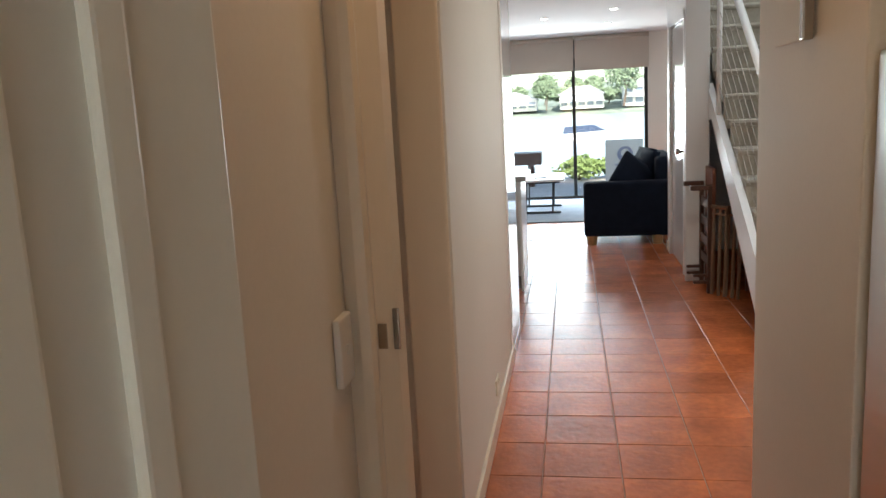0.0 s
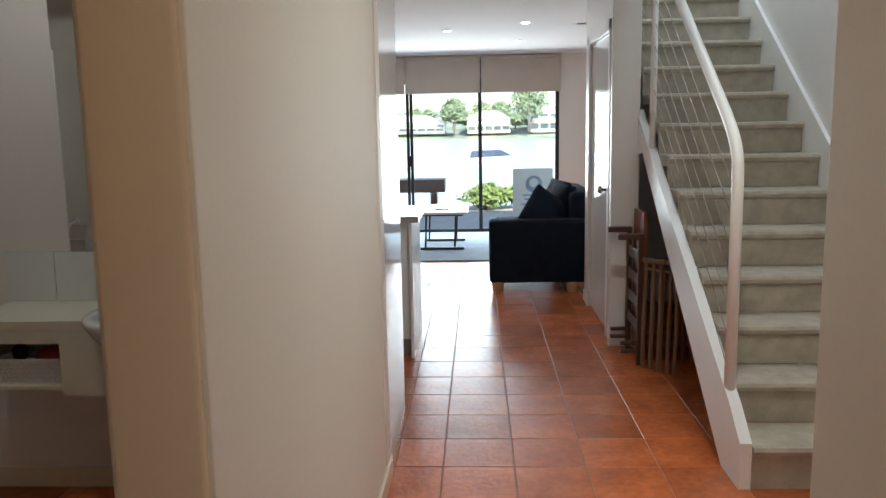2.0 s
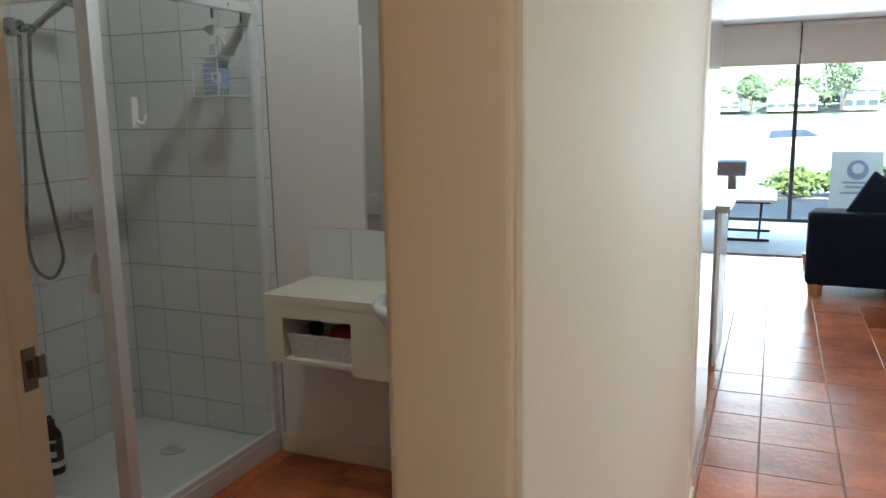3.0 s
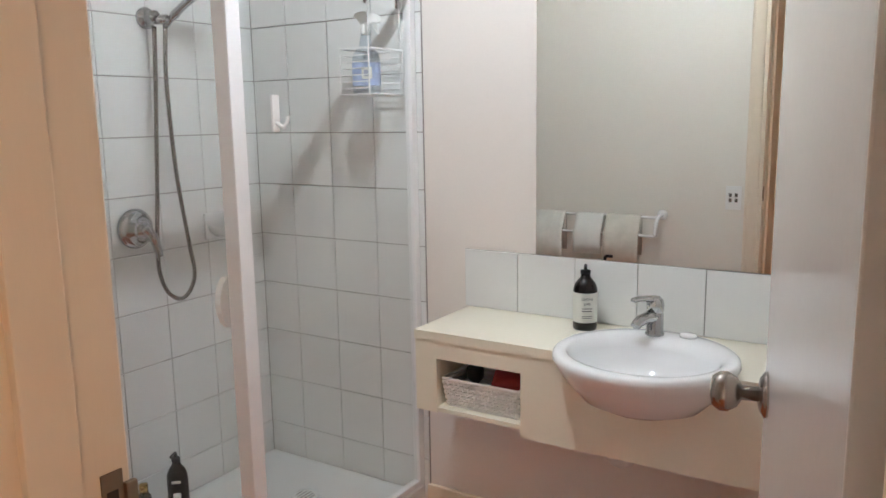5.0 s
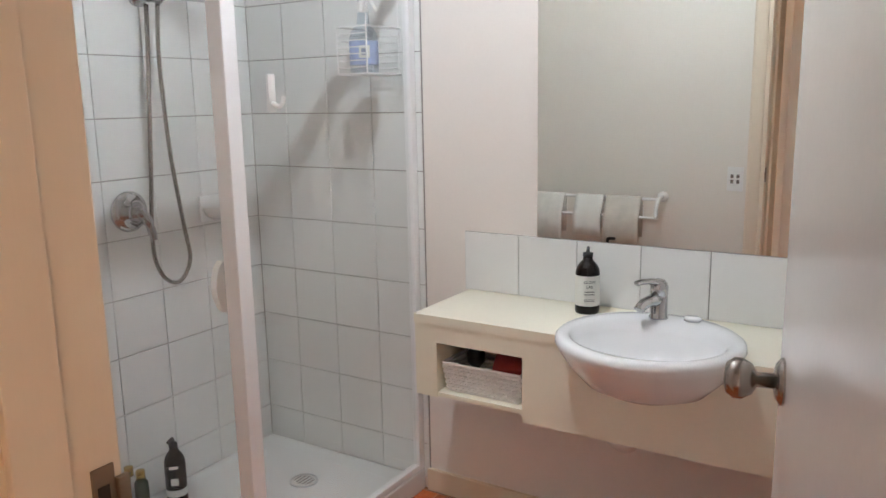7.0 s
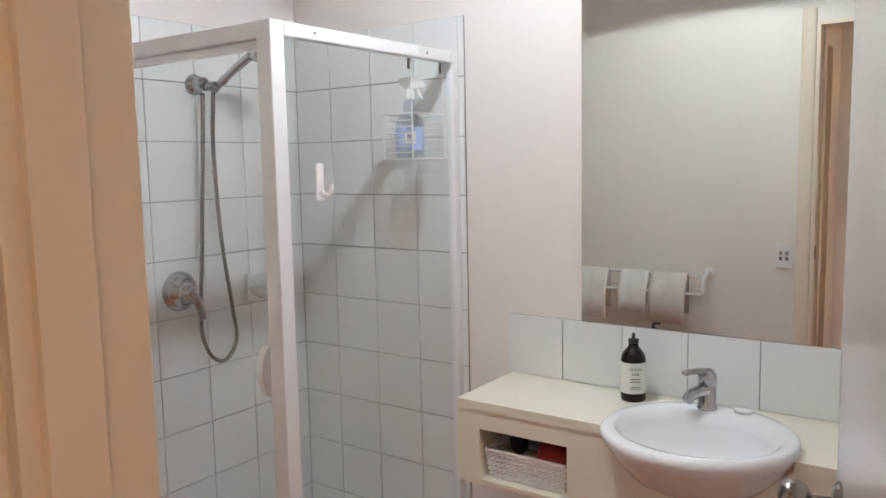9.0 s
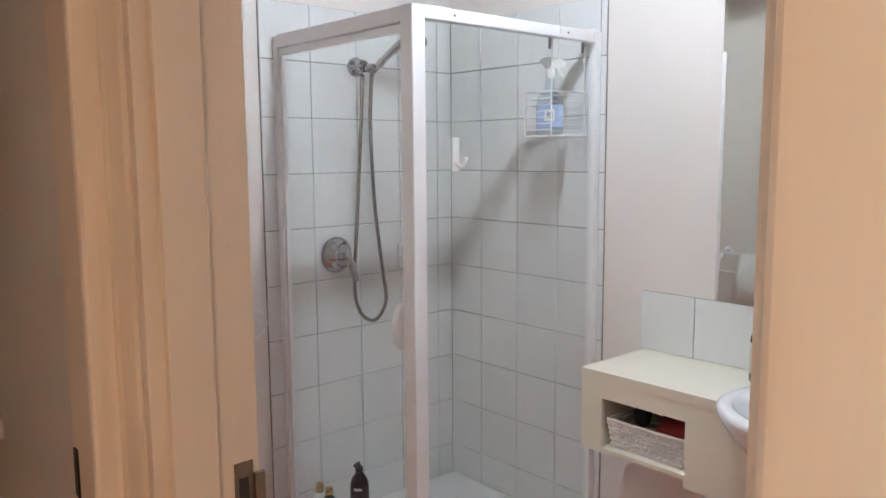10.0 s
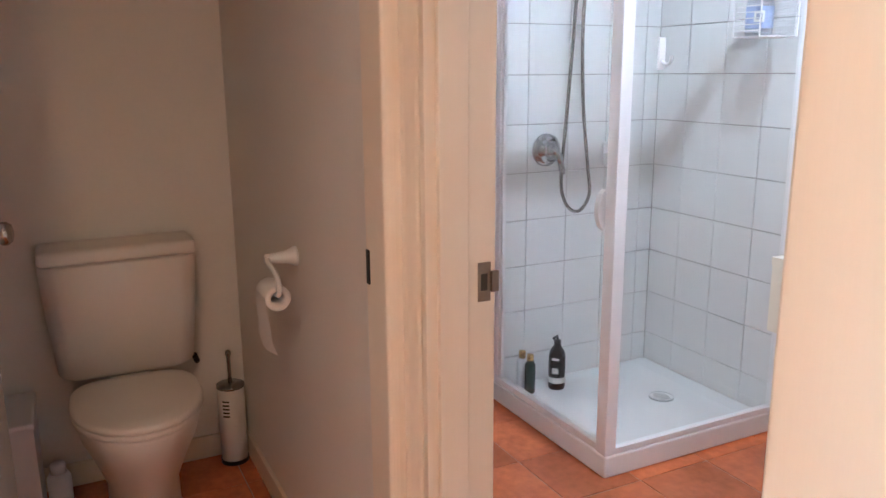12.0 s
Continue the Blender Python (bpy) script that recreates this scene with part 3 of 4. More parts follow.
for y in (10.38, 11.1):
    part("foot_bar", box(-0.67, -0.15, y - 0.02, y + 0.02, 0.014, 0.044, 0.005), BLACK, t)
    part("top_bar", box(-0.66, -0.16, y - 0.015, y + 0.015, 0.415, 0.444, 0.004), BLACK, t)
    for x in (-0.61, -0.26):
        part("leg", tube([(x, y, 0.03), (x + 0.015, y, 0.43)], 0.012, 8), BLACK, t)
tagged(part("tablet", box(-0.50, -0.33, 10.5, 10.62, 0.475, 0.487, 0.003), BLACK), "small black tablet lying on the coffee table", "tablet")

# sliding glass door
t = thing("window_1", "dark framed sliding glass door to the terrace", "sliding door", kind="structure")
for x0, x1 in ((-1.95, -1.90), (-0.955, -0.915), (-0.905, -0.865), (0.035, 0.085), (1.09, 1.14)):
    part("window_frame", box(x0, x1, 12.02, 12.07, 0.0, 2.10, 0.003), FRAMEB, t)
part("window_frame", box(-1.90, 1.09, 12.015, 12.075, 0.0, 0.05, 0.003), FRAMEB, t)
part("window_frame", box(-1.90, 1.09, 12.02, 12.07, 2.05, 2.10, 0.003), FRAMEB, t)
part("handle", box(-0.93, -0.885, 11.985, 12.02, 0.93, 1.08, 0.004), BLACK, t, "black door handle")
for x0, x1 in ((-1.90, -0.955), (-0.865, 0.035), (0.085, 1.09)):
    p = part("pane", box(x0, x1, 12.043, 12.047, 0.05, 2.05), PANE, t)
    p.visible_shadow = False
for x0, x1 in ((-1.96, -0.96), (-0.95, 0.065), (0.085, 1.15)):
    r = thing("roller_blind", "beige fabric roller blind pulled partly down", "blind", group="blinds over the glass door")
    part("fabric", box(x0, x1, 11.945, 11.948, 1.93, 2.36), BLIND, r)
    part("roll", tube([(x0, 11.95, 2.385), (x1, 11.95, 2.385)], 0.03, 12), BLIND, r, smooth=True)
    part("bottom_bar", box(x0, x1, 11.94, 11.953, 1.915, 1.932, 0.003), BLIND, r)
tagged(part("blind_chain", tube([(0.075, 11.94, 2.37), (0.075, 11.94, 1.86)], 0.006, 6), BLACK), "dark bead chain between the blinds", "blind chain")

for x, y in ((0.109, 7.257), (0.489, 8.81), (0.499, 10.37), (-1.0, 10.37), (-1.0, 7.6), (-0.27, 9.3)):
    d = thing("downlight", "small round recessed ceiling downlight, lit", "ceiling light", group="downlights in the living room ceiling")
    part("ring", lathe([(0.048, 0), (0.052, 0.006), (0.052, 0.012)], 20, (x, y, H - 0.010)), WHITE, d)
    part("lamp", lathe([(0.036, 0), (0.036, 0.002)], 20, (x, y, H - 0.0125)), LITE, d, "glowing lamp face")

# ---- outside the glass door ----
setting("ground", box(-60, 60, 12.15, 16.5, -0.4, -0.06), DECK, "pale paved terrace outside the glass door", "terrace")
setting("water", box(-2500, 2500, 16.5, 2500, -1.9, -1.6), WATERM, "calm pale bay water", "water")
setting("ground_front", box(-60, 60, -60, -1.73, -0.4, -0.05), DECK, "paved ground in front of the house", "ground")
t = thing("sign_board", "pale advertising sign board standing on the terrace", "sign")
part("board", box(0.56, 1.17, 13.2, 13.23, 0.0, 0.82, 0.004), LABEL, t)
for x in (0.59, 1.14):
    part("leg", box(x - 0.012, x + 0.012, 13.231, 13.25, -0.06, 0.80), ALUM, t)
part("emblem", lathe([(0.13, 0), (0.13, 0.002)], 24), SIGNB, t, "lavender round emblem").matrix_basis = pose(0.88, 13.1995, 0.58, 90, 0, 0)
part("emblem_ring", lathe([(0.07, 0), (0.07, 0.002)], 24), LABEL, t).matrix_basis = pose(0.88, 13.197, 0.60, 90, 0, 0)
for z, w in ((0.40, 0.34), (0.34, 0.28), (0.26, 0.38)):
    part("text_bar", box(0.88 - w / 2, 0.88 + w / 2, 13.196, 13.199, z, z + 0.025), SIGNB, t)
t = thing("terrace_bench", "brown timber bench with a thick top on the terrace", "bench")
part("seat", box(-1.9, -0.55, 14.6, 15.2, 0.36, 0.58, 0.01), WOODD, t)
for x in (-1.75, -0.75):
    part("leg", box(x - 0.06, x + 0.06, 14.7, 15.1, -0.06, 0.36, 0.01), WOODD, t)


def foliage(name, centre, size, count, leaf, material, parent, seed):
    rnd = random.Random(seed)
    verts, faces = [], []
    for _ in range(count):
        d = Vector((rnd.gauss(0, 1), rnd.gauss(0, 1), rnd.gauss(0, 1))).normalized() * rnd.random() ** 0.4
        lump = 0.75 + 0.4 * noise.noise(d * 2.2 + Vector((seed, 0, 0)))
        p = Vector(centre) + Vector((d.x * size[0], d.y * size[1], d.z * size[2])) * lump
        a = Vector((rnd.gauss(0, 1), rnd.gauss(0, 1), rnd.gauss(0, 1))).normalized() * leaf * rnd.uniform(0.6, 1.3)
        c = a.orthogonal().normalized() * leaf * 0.45
        k = len(verts)
        verts += [p - a, p + c, p + a, p - c]
        faces.append((k, k + 1, k + 2, k + 3))
    me = bpy.data.meshes.new(name)
    me.from_pydata([tuple(v) for v in verts], [], faces)
    me.materials.append(material)
    ob = new(name, me)
    ob.parent = parent
    return ob


for k, (x, y, sx, sz) in enumerate(((0.16, 15.7, 0.55, 0.27), (0.95, 15.9, 0.6, 0.30), (1.6, 15.6, 0.5, 0.42))):
    t = thing("shrub", "bright green low shrub at the terrace edge", "shrub", group="shrubs at the terrace edge")
    part("stem", tube([(x, y, -0.06), (x + 0.02, y, 0.3)], [0.03, 0.015], 6), BARK, t)
    foliage("crown", (x, y, 0.2), (sx, 0.5, sz), 900, 0.07, LEAFG, t, 11 + k)


def tree(x, y, z, h, w, seed, leaf=0.5):
    t = thing("tree", "broad leafy tree on the far shore", "tree", group="trees on the far shore")
    part("trunk", tube([(x, y, z), (x + 0.1 * w, y, z + 0.3 * h), (x, y, z + 0.6 * h)], [0.05 * w, 0.04 * w, 0.02 * w], 7), BARK, t)
    for a in (0.5, 2.6, 4.6):
        part("limb", tube([(x + 0.08 * w, y, z + 0.35 * h), (x + 0.45 * w * math.cos(a), y + 0.4 * w * math.sin(a), z + 0.62 * h)], [0.03 * w, 0.012 * w], 6), BARK, t)
    foliage("crown", (x, y, z + 0.65 * h), (w, w, 0.42 * h), 1100, leaf, LEAFD, t, seed)


def house(x, y, w, d, h, seed):
    t = thing("house", "pale waterfront house with verandah windows across the bay", "house", group="houses across the bay")
    z0 = 0.3
    part("wall", box(x, x + w, y, y + d, z0, z0 + h), RENDERW, t)
    part("roof", prism([(x - 0.8, z0 + h), (x + w + 0.8, z0 + h), (x + w * 0.7, z0 + h + 2.4), (x + w * 0.3, z0 + h + 2.4)], y - 0.8, y + d + 0.8, "y"), ROOFM, t)
    n = max(3, int(w / 2.6))
    for k in range(n):
        u = x + (k + 0.5) * w / n
        for zz in ((1.0,) if h < 5 else (1.0, 4.2)):
            win = part("window", box(u - 0.36 * w / n, u + 0.36 * w / n, y - 0.12, y - 0.02, z0 + zz, z0 + zz + 1.7), HWIN, t)
    part("balcony", box(x - 0.5, x + w + 0.5, y - 2.2, y - 0.2, z0 + h * 0.5, z0 + h * 0.5 + 0.2), RENDERW, t)


b = bmesh.new()
bmesh.ops.create_grid(b, x_segments=120, y_segments=20, size=0.5)
for v in b.verts:
    u = v.co.y + 0.5
    x = v.co.x * 900
    y = 232 + u * 500
    z = -1.7 + min(1.0, u * 40) * 2.0 + u * 26 * (0.7 + 0.5 * noise.noise(Vector((x * 0.012, u * 3, 0))))
    v.co = (x, y, z)
setting("backdrop_hill", b, HILLM, "far wooded hillside across the bay", "hillside")
rnd = random.Random(4)
for k, (x, w, h) in enumerate(((-30, 20, 3.4), (-3, 13, 4.2), (16, 9, 5.4), (30, 15, 3.6), (50, 14, 5.4), (-62, 20, 5.2), (74, 20, 3.6))):
    house(x, 240 + rnd.uniform(0, 6), w, 9, h, k)
for k in range(40):
    tree(-95 + k * 5.0 + rnd.uniform(-3, 3), 256 + rnd.uniform(0, 26), 1.0, rnd.uniform(4.5, 10), rnd.uniform(3, 6), 40 + k, 0.9)
tree(-7, 237, 0.3, 11, 4.2, 90, 0.7)
tree(15.5, 236, 0.3, 15, 7.5, 91, 0.7)
t = thing("boat", "moored motor boat with a navy canvas cover", "boat", pose(1.4, 70, -1.6))
part("hull", prism([(-2.2, 0.55), (2.6, 0.75), (2.0, -0.1), (-2.1, -0.1)], -0.8, 0.8, "y"), WHITE, t)
part("cover", prism([(-2.1, 0.56), (-1.9, 1.15), (0.6, 1.25), (1.6, 0.72)], -0.7, 0.7, "y"), BOATB, t, "navy canvas cover")
t = thing("jetty", "weathered timber jetty on posts over the water", "jetty")
part("deck", box(5, 16, 44, 46, -0.9, -0.75), WOODG, t)
for k in range(6):
    for y in (44.2, 45.8):
        part("post", tube([(5.3 + 2 * k, y, -1.7), (5.3 + 2 * k, y, -0.3)], 0.11, 8), WOODG, t)

# ---- bathroom ----
t = thing("door_bathroom", "pale painted bathroom door swung open into the room", "door", pose(-0.552, 2.42, 0, 0, 0, 102.8), kind="structure")
part("leaf", box(0.0, 0.672, -0.034, 0.002, 0.012, 2.05, 0.002), LEAFP, t)
door_knob(t, (0.61, 0.002, 1.045), (0, 1, 0))
door_knob(t, (0.61, -0.034, 1.045), (0, -1, 0))
for z in (0.25, 1.85):
    part("hinge", tube([(-0.004, 0.004, z - 0.05), (-0.004, 0.004, z + 0.05)], 0.006, 8), STEEL, t)

t = thing("shower_tray", "low white acrylic shower tray with a round drain", "shower tray")
part("basin", box(-2.80, -2.078, 3.392, 4.18, 0.0, 0.045), ACRYL, t)
part("rim", box(-2.80, -2.03, 3.345, 3.40, 0.0, 0.082, 0.010, seg=4), ACRYL, t)
part("rim", box(-2.085, -2.0302, 3.380, 4.18, 0.0, 0.0818, 0.010, seg=4), ACRYL, t)
part("drain", lathe([(0.050, 0), (0.050, 0.003), (0.042, 0.005)], 24, (-2.40, 3.93, 0.045)), PLASTIC, t, "white slotted drain cover")
part("drain_ring", lathe([(0.047, 0.0), (0.0475, 0.0058), (0.051, 0.0058), (0.0515, 0.0)], 28, (-2.40, 3.93, 0.045)), FRIDGE, t, "grey metal drain ring")
# drain openings as thin dark strips, their shade given by colour
for k in range(-2, 3):
    part("slot_shade", box(-2.40 + k * 0.015 - 0.002, -2.40 + k * 0.015 + 0.002, 3.93 - 0.032 + 0.006 * abs(k), 3.93 + 0.032 - 0.006 * abs(k), 0.0502, 0.0508), HOLESHADE, t)

t = thing("shower_screen", "white framed glass shower screen with a pivot door", "shower screen")
part("post", box(-2.085, -2.032, 3.345, 3.392, 0.083, 1.845, 0.004), ALUM, t, "white corner post")
part("wall_channel", box(-2.80, -2.772, 3.352, 3.386, 0.083, 1.84, 0.003), ALUM, t)
part("wall_channel", box(-2.062, -2.034, 4.150, 4.18, 0.083, 1.84, 0.003), ALUM, t)
part("top_rail", box(-2.772, -2.085, 3.350, 3.388, 1.80, 1.845, 0.004), ALUM, t)
part("top_rail", box(-2.064, -2.032, 3.392, 4.18, 1.808, 1.845, 0.004), ALUM, t)
part("bottom_rail", box(-2.772, -2.085, 3.352, 3.386, 0.083, 0.108, 0.003), ALUM, t)
part("bottom_rail", box(-2.062, -2.034, 3.392, 4.15, 0.083, 0.105, 0.003), ALUM, t)
d = part("door", box(-2.768, -2.09, 3.366, 3.370, 0.11, 1.776), GLASS, t, "clear glass shower door")
d.visible_shadow = False
part("door_frame", box(-2.770, -2.09, 3.360, 3.378, 1.776, 1.798, 0.002), ALUM, d)
part("door_frame", box(-2.772, -2.758, 3.360, 3.378, 0.108, 1.776, 0.002), ALUM, d)
part("handle", prism([(3.360, 0.865), (3.345, 0.88), (3.334, 0.91), (3.331, 0.935), (3.334, 0.96), (3.345, 0.99), (3.360, 1.005)], -2.125, -2.103, "x"), PLASTIC, d, "white moulded handle")
part("panel", box(-2.050, -2.046, 3.392, 4.15, 0.105, 1.808), GLASS, t, "fixed clear glass panel").visible_shadow = False
for y in (3.50, 4.0):
    part("screw", lathe([(0.004, 0), (0.004, 0.002)], 8), CHROME, t).matrix_basis = pose(-2.0315, y, 1.826, 0, 90, 0)

t = thing("adhesive_hook", "white plastic adhesive hook on the glass panel", "hook")
part("back", box(-2.0455, -2.036, 3.495, 3.522, 1.385, 1.485, 0.004), PLASTIC, t)
part("prong", tube(arc([(-2.037, 3.508, 1.41), (-2.018, 3.512, 1.400), (-2.006, 3.516, 1.412), (-2.004, 3.517, 1.428)], 4), 0.006, 8), PLASTIC, t, smooth=True)

# shower fittings on the side wall
t = thing("hand_shower", "chrome hand shower on a wall bracket with steel hose", "shower")
X = -2.79
b = lathe([(0.036, 0), (0.036, 0.008), (0.024, 0.016), (0.018, 0.045), (0.022, 0.055)], 20)
b.transform(pose(X, 3.69, 1.76, 0, 90, 0))
part("bracket", b, CHROME, t, "", True)
part("holder", tube([(X + 0.045, 3.692, 1.752), (X + 0.072, 3.728, 1.754)], [0.015, 0.018], 14), CHROME, t, "", True)
part("handle", tube(arc([(X + 0.062, 3.722, 1.735), (X + 0.10, 3.738, 1.774), (X + 0.15, 3.754, 1.812), (X + 0.205, 3.772, 1.850)], 5), [0.011] * 4 + [0.015] * 2 + [0.013] * 4 + [0.0145] * 6, 12), CHROME, t, "", True)
b = lathe([(0.012, 0.038), (0.024, 0.030), (0.038, 0.014), (0.043, 0.004), (0.042, -0.004), (0.034, -0.007)], 26)
b.transform(pose(X + 0.240, 3.785, 1.836, 8, 26, 0))
part("head", b, CHROME, t, "round chrome spray head", True)
part("hose", tube(arc([(X + 0.060, 3.722, 1.735), (X + 0.050, 3.718, 1.55), (X + 0.045, 3.735, 1.25), (X + 0.05, 3.765, 0.99), (X + 0.055, 3.775, 0.88), (X + 0.05, 3.745, 0.815), (X + 0.05, 3.70, 0.805), (X + 0.045, 3.655, 0.85), (X + 0.03, 3.645, 0.95), (X + 0.035, 3.66, 1.20), (X + 0.045, 3.675, 1.50), (X + 0.045, 3.69, 1.73)], 8), 0.0075, 8), STEEL, t, "flexible steel hose", True)
t = thing("shower_mixer", "round chrome shower mixer with a lever", "tap")
b = lathe([(0.068, 0), (0.068, 0.006), (0.055, 0.014), (0.030, 0.018), (0.028, 0.045), (0.020, 0.055)], 28)
b.transform(pose(X, 3.585, 1.065, 0, 90, 0))
part("plate", b, CHROME, t, "", True)
part("lever", tube(arc([(X + 0.050, 3.585, 1.072), (X + 0.062, 3.603, 1.045), (X + 0.066, 3.617, 1.005), (X + 0.070, 3.624, 0.968)], 5), [0.020] * 3 + [0.017] * 5 + [0.014] * 5 + [0.012] * 3, 12), CHROME, t, "thick chrome lever", True)

t = thing("soap_dish", "white ceramic soap dish on the tiled wall", "soap dish")
part("plate", box(X, X + 0.012, 3.875, 3.985, 0.985, 1.085, 0.006), PORC, t)
part("dish", lathe([(0.020, 0), (0.045, 0.018), (0.055, 0.045), (0.048, 0.045), (0.036, 0.022)], 20, (X + 0.035, 3.93, 0.995), 0.9), PORC, t, "", True)

t = thing("shower_caddy", "white wire basket hung over the glass panel's top rail", "shower caddy")
x0, x1, y0, y1, zb, zt = -2.178, -2.062, 3.955, 4.14, 1.495, 1.64
for z in (zb, zt):
    part("rim", tube([(x0, y1, z), (x0, y0, z), (x1, y0, z), (x1, y1, z), (x0, y1, z)], 0.0033, 6), ALUM, t)
for k in range(1, 7):
    z = zb + k * 0.0205
    part("wire", tube([(x1, y0, z), (x0, y0, z), (x0, y1, z), (x1, y1, z)], 0.0021, 5), ALUM, t)
for k in range(9):
    y = y0 + (y1 - y0) * k / 8
    part("wire", tube([(x0, y, zb), (x1, y, zb)], 0.0021, 5), ALUM, t)
for x, y in ((x0, y0), (x0, y1), (x1, y0), (x1, y1)):
    part("upright", tube([(x, y, zb), (x, y, zt)], 0.0026, 5), ALUM, t)
for y in (y0 + 0.003, y1 - 0.012):
    part("hanger", tube([(x1, y, zb), (x1 - 0.002, y, 1.78), (x1 - 0.008, y, 1.85), (-2.048, y, 1.8485), (-2.026, y, 1.848), (-2.026, y, 1.82)], 0.0022, 6), ALUM, t)
    part("clip", box(-2.074, -2.066, y - 0.007, y + 0.007, 1.775, 1.812, 0.002), STEEL, t, "small grey clip")
t = thing("spray_bottle", "clear spray bottle with a blue label and white trigger", "bottle", pose(-2.106, 4.000, 1.4985, 0, 0, 40))
part("body", lathe([(0.034, 0), (0.037, 0.008), (0.037, 0.105), (0.033, 0.125), (0.017, 0.148), (0.012, 0.19)], 24, (0, 0, 0), 1.22, 0.78), CLEARP, t, "", True)
part("label", lathe([(0.0376, 0.025), (0.0376, 0.098)], 24, (0, 0, 0), 1.22, 0.78), BLUEL, t, "blue printed label")
part("label_mark", box(-0.017, 0.017, -0.0315, -0.0285, 0.045, 0.083, 0.001), LABEL, t)
part("label_mark", box(-0.010, 0.010, -0.0325, -0.0314, 0.054, 0.074), SIGNB, t)
part("neck", lathe([(0.013, 0.185), (0.015, 0.19), (0.015, 0.212), (0.011, 0.222)], 16), PLASTIC, t, "", True)
b = prism([(-0.050, 0.222), (-0.052, 0.240), (-0.030, 0.252), (0.010, 0.258), (0.034, 0.250), (0.036, 0.240), (0.020, 0.232), (0.014, 0.215), (-0.012, 0.215), (-0.018, 0.226)], -0.012, 0.012, "y")
bmesh.ops.bevel(b, geom=b.edges[:], offset=0.003, segments=2, affect="EDGES")
b.transform(Matrix.Scale(-1, 4, (1, 0, 0)))
part("trigger", b, PLASTIC, t, "white trigger head")
part("trigger_lever", prism([(0.030, 0.228), (0.046, 0.190), (0.039, 0.188), (0.018, 0.222)], -0.006, 0.006, "y"), PLASTIC, t)


def pump_bottle(name, m, r, h, body, label_words, label):
    c = thing(name, label, "bottle", m)
    part("body", lathe([(r * 0.95, 0), (r, 0.006), (r, h * 0.60), (r * 0.96, h * 0.66), (r * 0.83, h * 0.72), (r * 0.62, h * 0.77), (r * 0.42, h * 0.81), (r * 0.36, h * 0.87)], 28), body, c, "", True)
    part("collar", lathe([(r * 0.42, h * 0.865), (r * 0.42, h * 0.92), (r * 0.2, h * 0.93)], 20), BLACK, c, "black pump collar", True)
    part("pump", tube(arc([(0, 0, h * 0.92), (0, 0, h * 0.985), (0.003, -0.007, h), (0.011, -0.030, h * 0.98)], 4), 0.005, 8), BLACK, c, "black pump nozzle", True)
    return c


c = pump_bottle("soap_bottle", pose(-1.383, 4.10, 0.781), 0.036, 0.195, BOTTLE, "", "dark amber soap pump bottle with a white label")
part("label", lathe([(0.0366, 0.025), (0.0366, 0.115)], 28), LABEL, c, "white paper label")
writing("GLOW", 0.011, pose(0.019, -0.0316, 0.094, 90, 0, 31), INK, c)
writing("LAB", 0.011, pose(0.019, -0.0316, 0.080, 90, 0, 31), INK, c)
for z in (0.068, 0.060, 0.045, 0.040):
    b = box(-0.015, 0.015, -0.0003, 0.0003, z, z + (0.0012 if z < 0.06 else 0.002))
    b.transform(pose(0.019, -0.0320, 0, 0, 0, 31))
    part("text_bar", b, INK, c)
c = pump_bottle("shampoo_bottle", pose(-2.69, 3.60, 0.0455), 0.036, 0.235, BOTTLE, "", "large dark pump bottle on the shower tray")
part("label", lathe([(0.0364, 0.03), (0.0364, 0.055)], 24), LABEL, c, "pale label band")
b = box(-0.013, 0.013, -0.0375, -0.0365, 0.075, 0.10)
b.transform(pose(0, 0, 0, 0, 0, 45))
part("label_mark", b, LABEL, c)
b = box(-0.015, 0.015, -0.0375, -0.0365, 0.135, 0.145)
b.transform(pose(0, 0, 0, 0, 0, 45))
part("label_mark", b, LABEL, c)
for x, y, body, label in ((-2.70, 3.47, GREENB, "small dark green bottle with a gold cap on the tray"), (-2.755, 3.465, PORC, "small white bottle with a gold cap on the tray")):
    c = thing("toiletry_bottle", label, "bottle", pose(x, y, 0.0455), group="bottles on the shower tray")
    part("body", lathe([(0.021, 0), (0.023, 0.004), (0.023, 0.125), (0.014, 0.138)], 20), body, c, "", True)
    part("cap", lathe([(0.015, 0.138), (0.015, 0.168), (0.013, 0.170)], 16), GOLD, c, "gold screw cap", True)

# vanity with semi-recessed basin
t = thing("vanity", "cream laminate vanity shelf with an open storage nook", "vanity")
bowl_edge = [(-1.125 + 0.229 * math.cos(a), 3.865 + 0.229 * 1.02 * math.sin(a)) for a in (math.pi - math.pi * k / 24 for k in range(25))]
part("top", prism([(-1.835, 4.188), (-1.835, 3.845), (-1.354, 3.845)] + bowl_edge + [(-0.896, 3.845), (-0.488, 3.845), (-0.488, 4.188)], 0.752, 0.780, "z"), LAMIN, t)
part("stile", box(-1.833, -1.758, 3.848, 3.866, 0.525, 0.7515), LAMIN, t)
part("rail", box(-1.758, -1.474, 3.848, 3.866, 0.697, 0.7515), LAMIN, t)
under = [(0.228, 0.7515), (0.198, 0.726), (0.155, 0.683), (0.10, 0.656)]
part("front_panel", prism([(-1.474, 0.505), (-1.474, 0.7515)] + [(-1.125 - u, z) for u, z in under] + [(-1.125 + u, z) for u, z in under[::-1]] + [(-0.49, 0.7515), (-0.49, 0.505)], 3.848, 3.866, "y"), LAMIN, t)
part("side_panel", box(-1.833, -1.817, 3.866, 4.186, 0.525, 0.7515), LAMIN, t)
part("divider", box(-1.474, -1.458, 3.866, 4.186, 0.525, 0.7515), LAMIN, t)
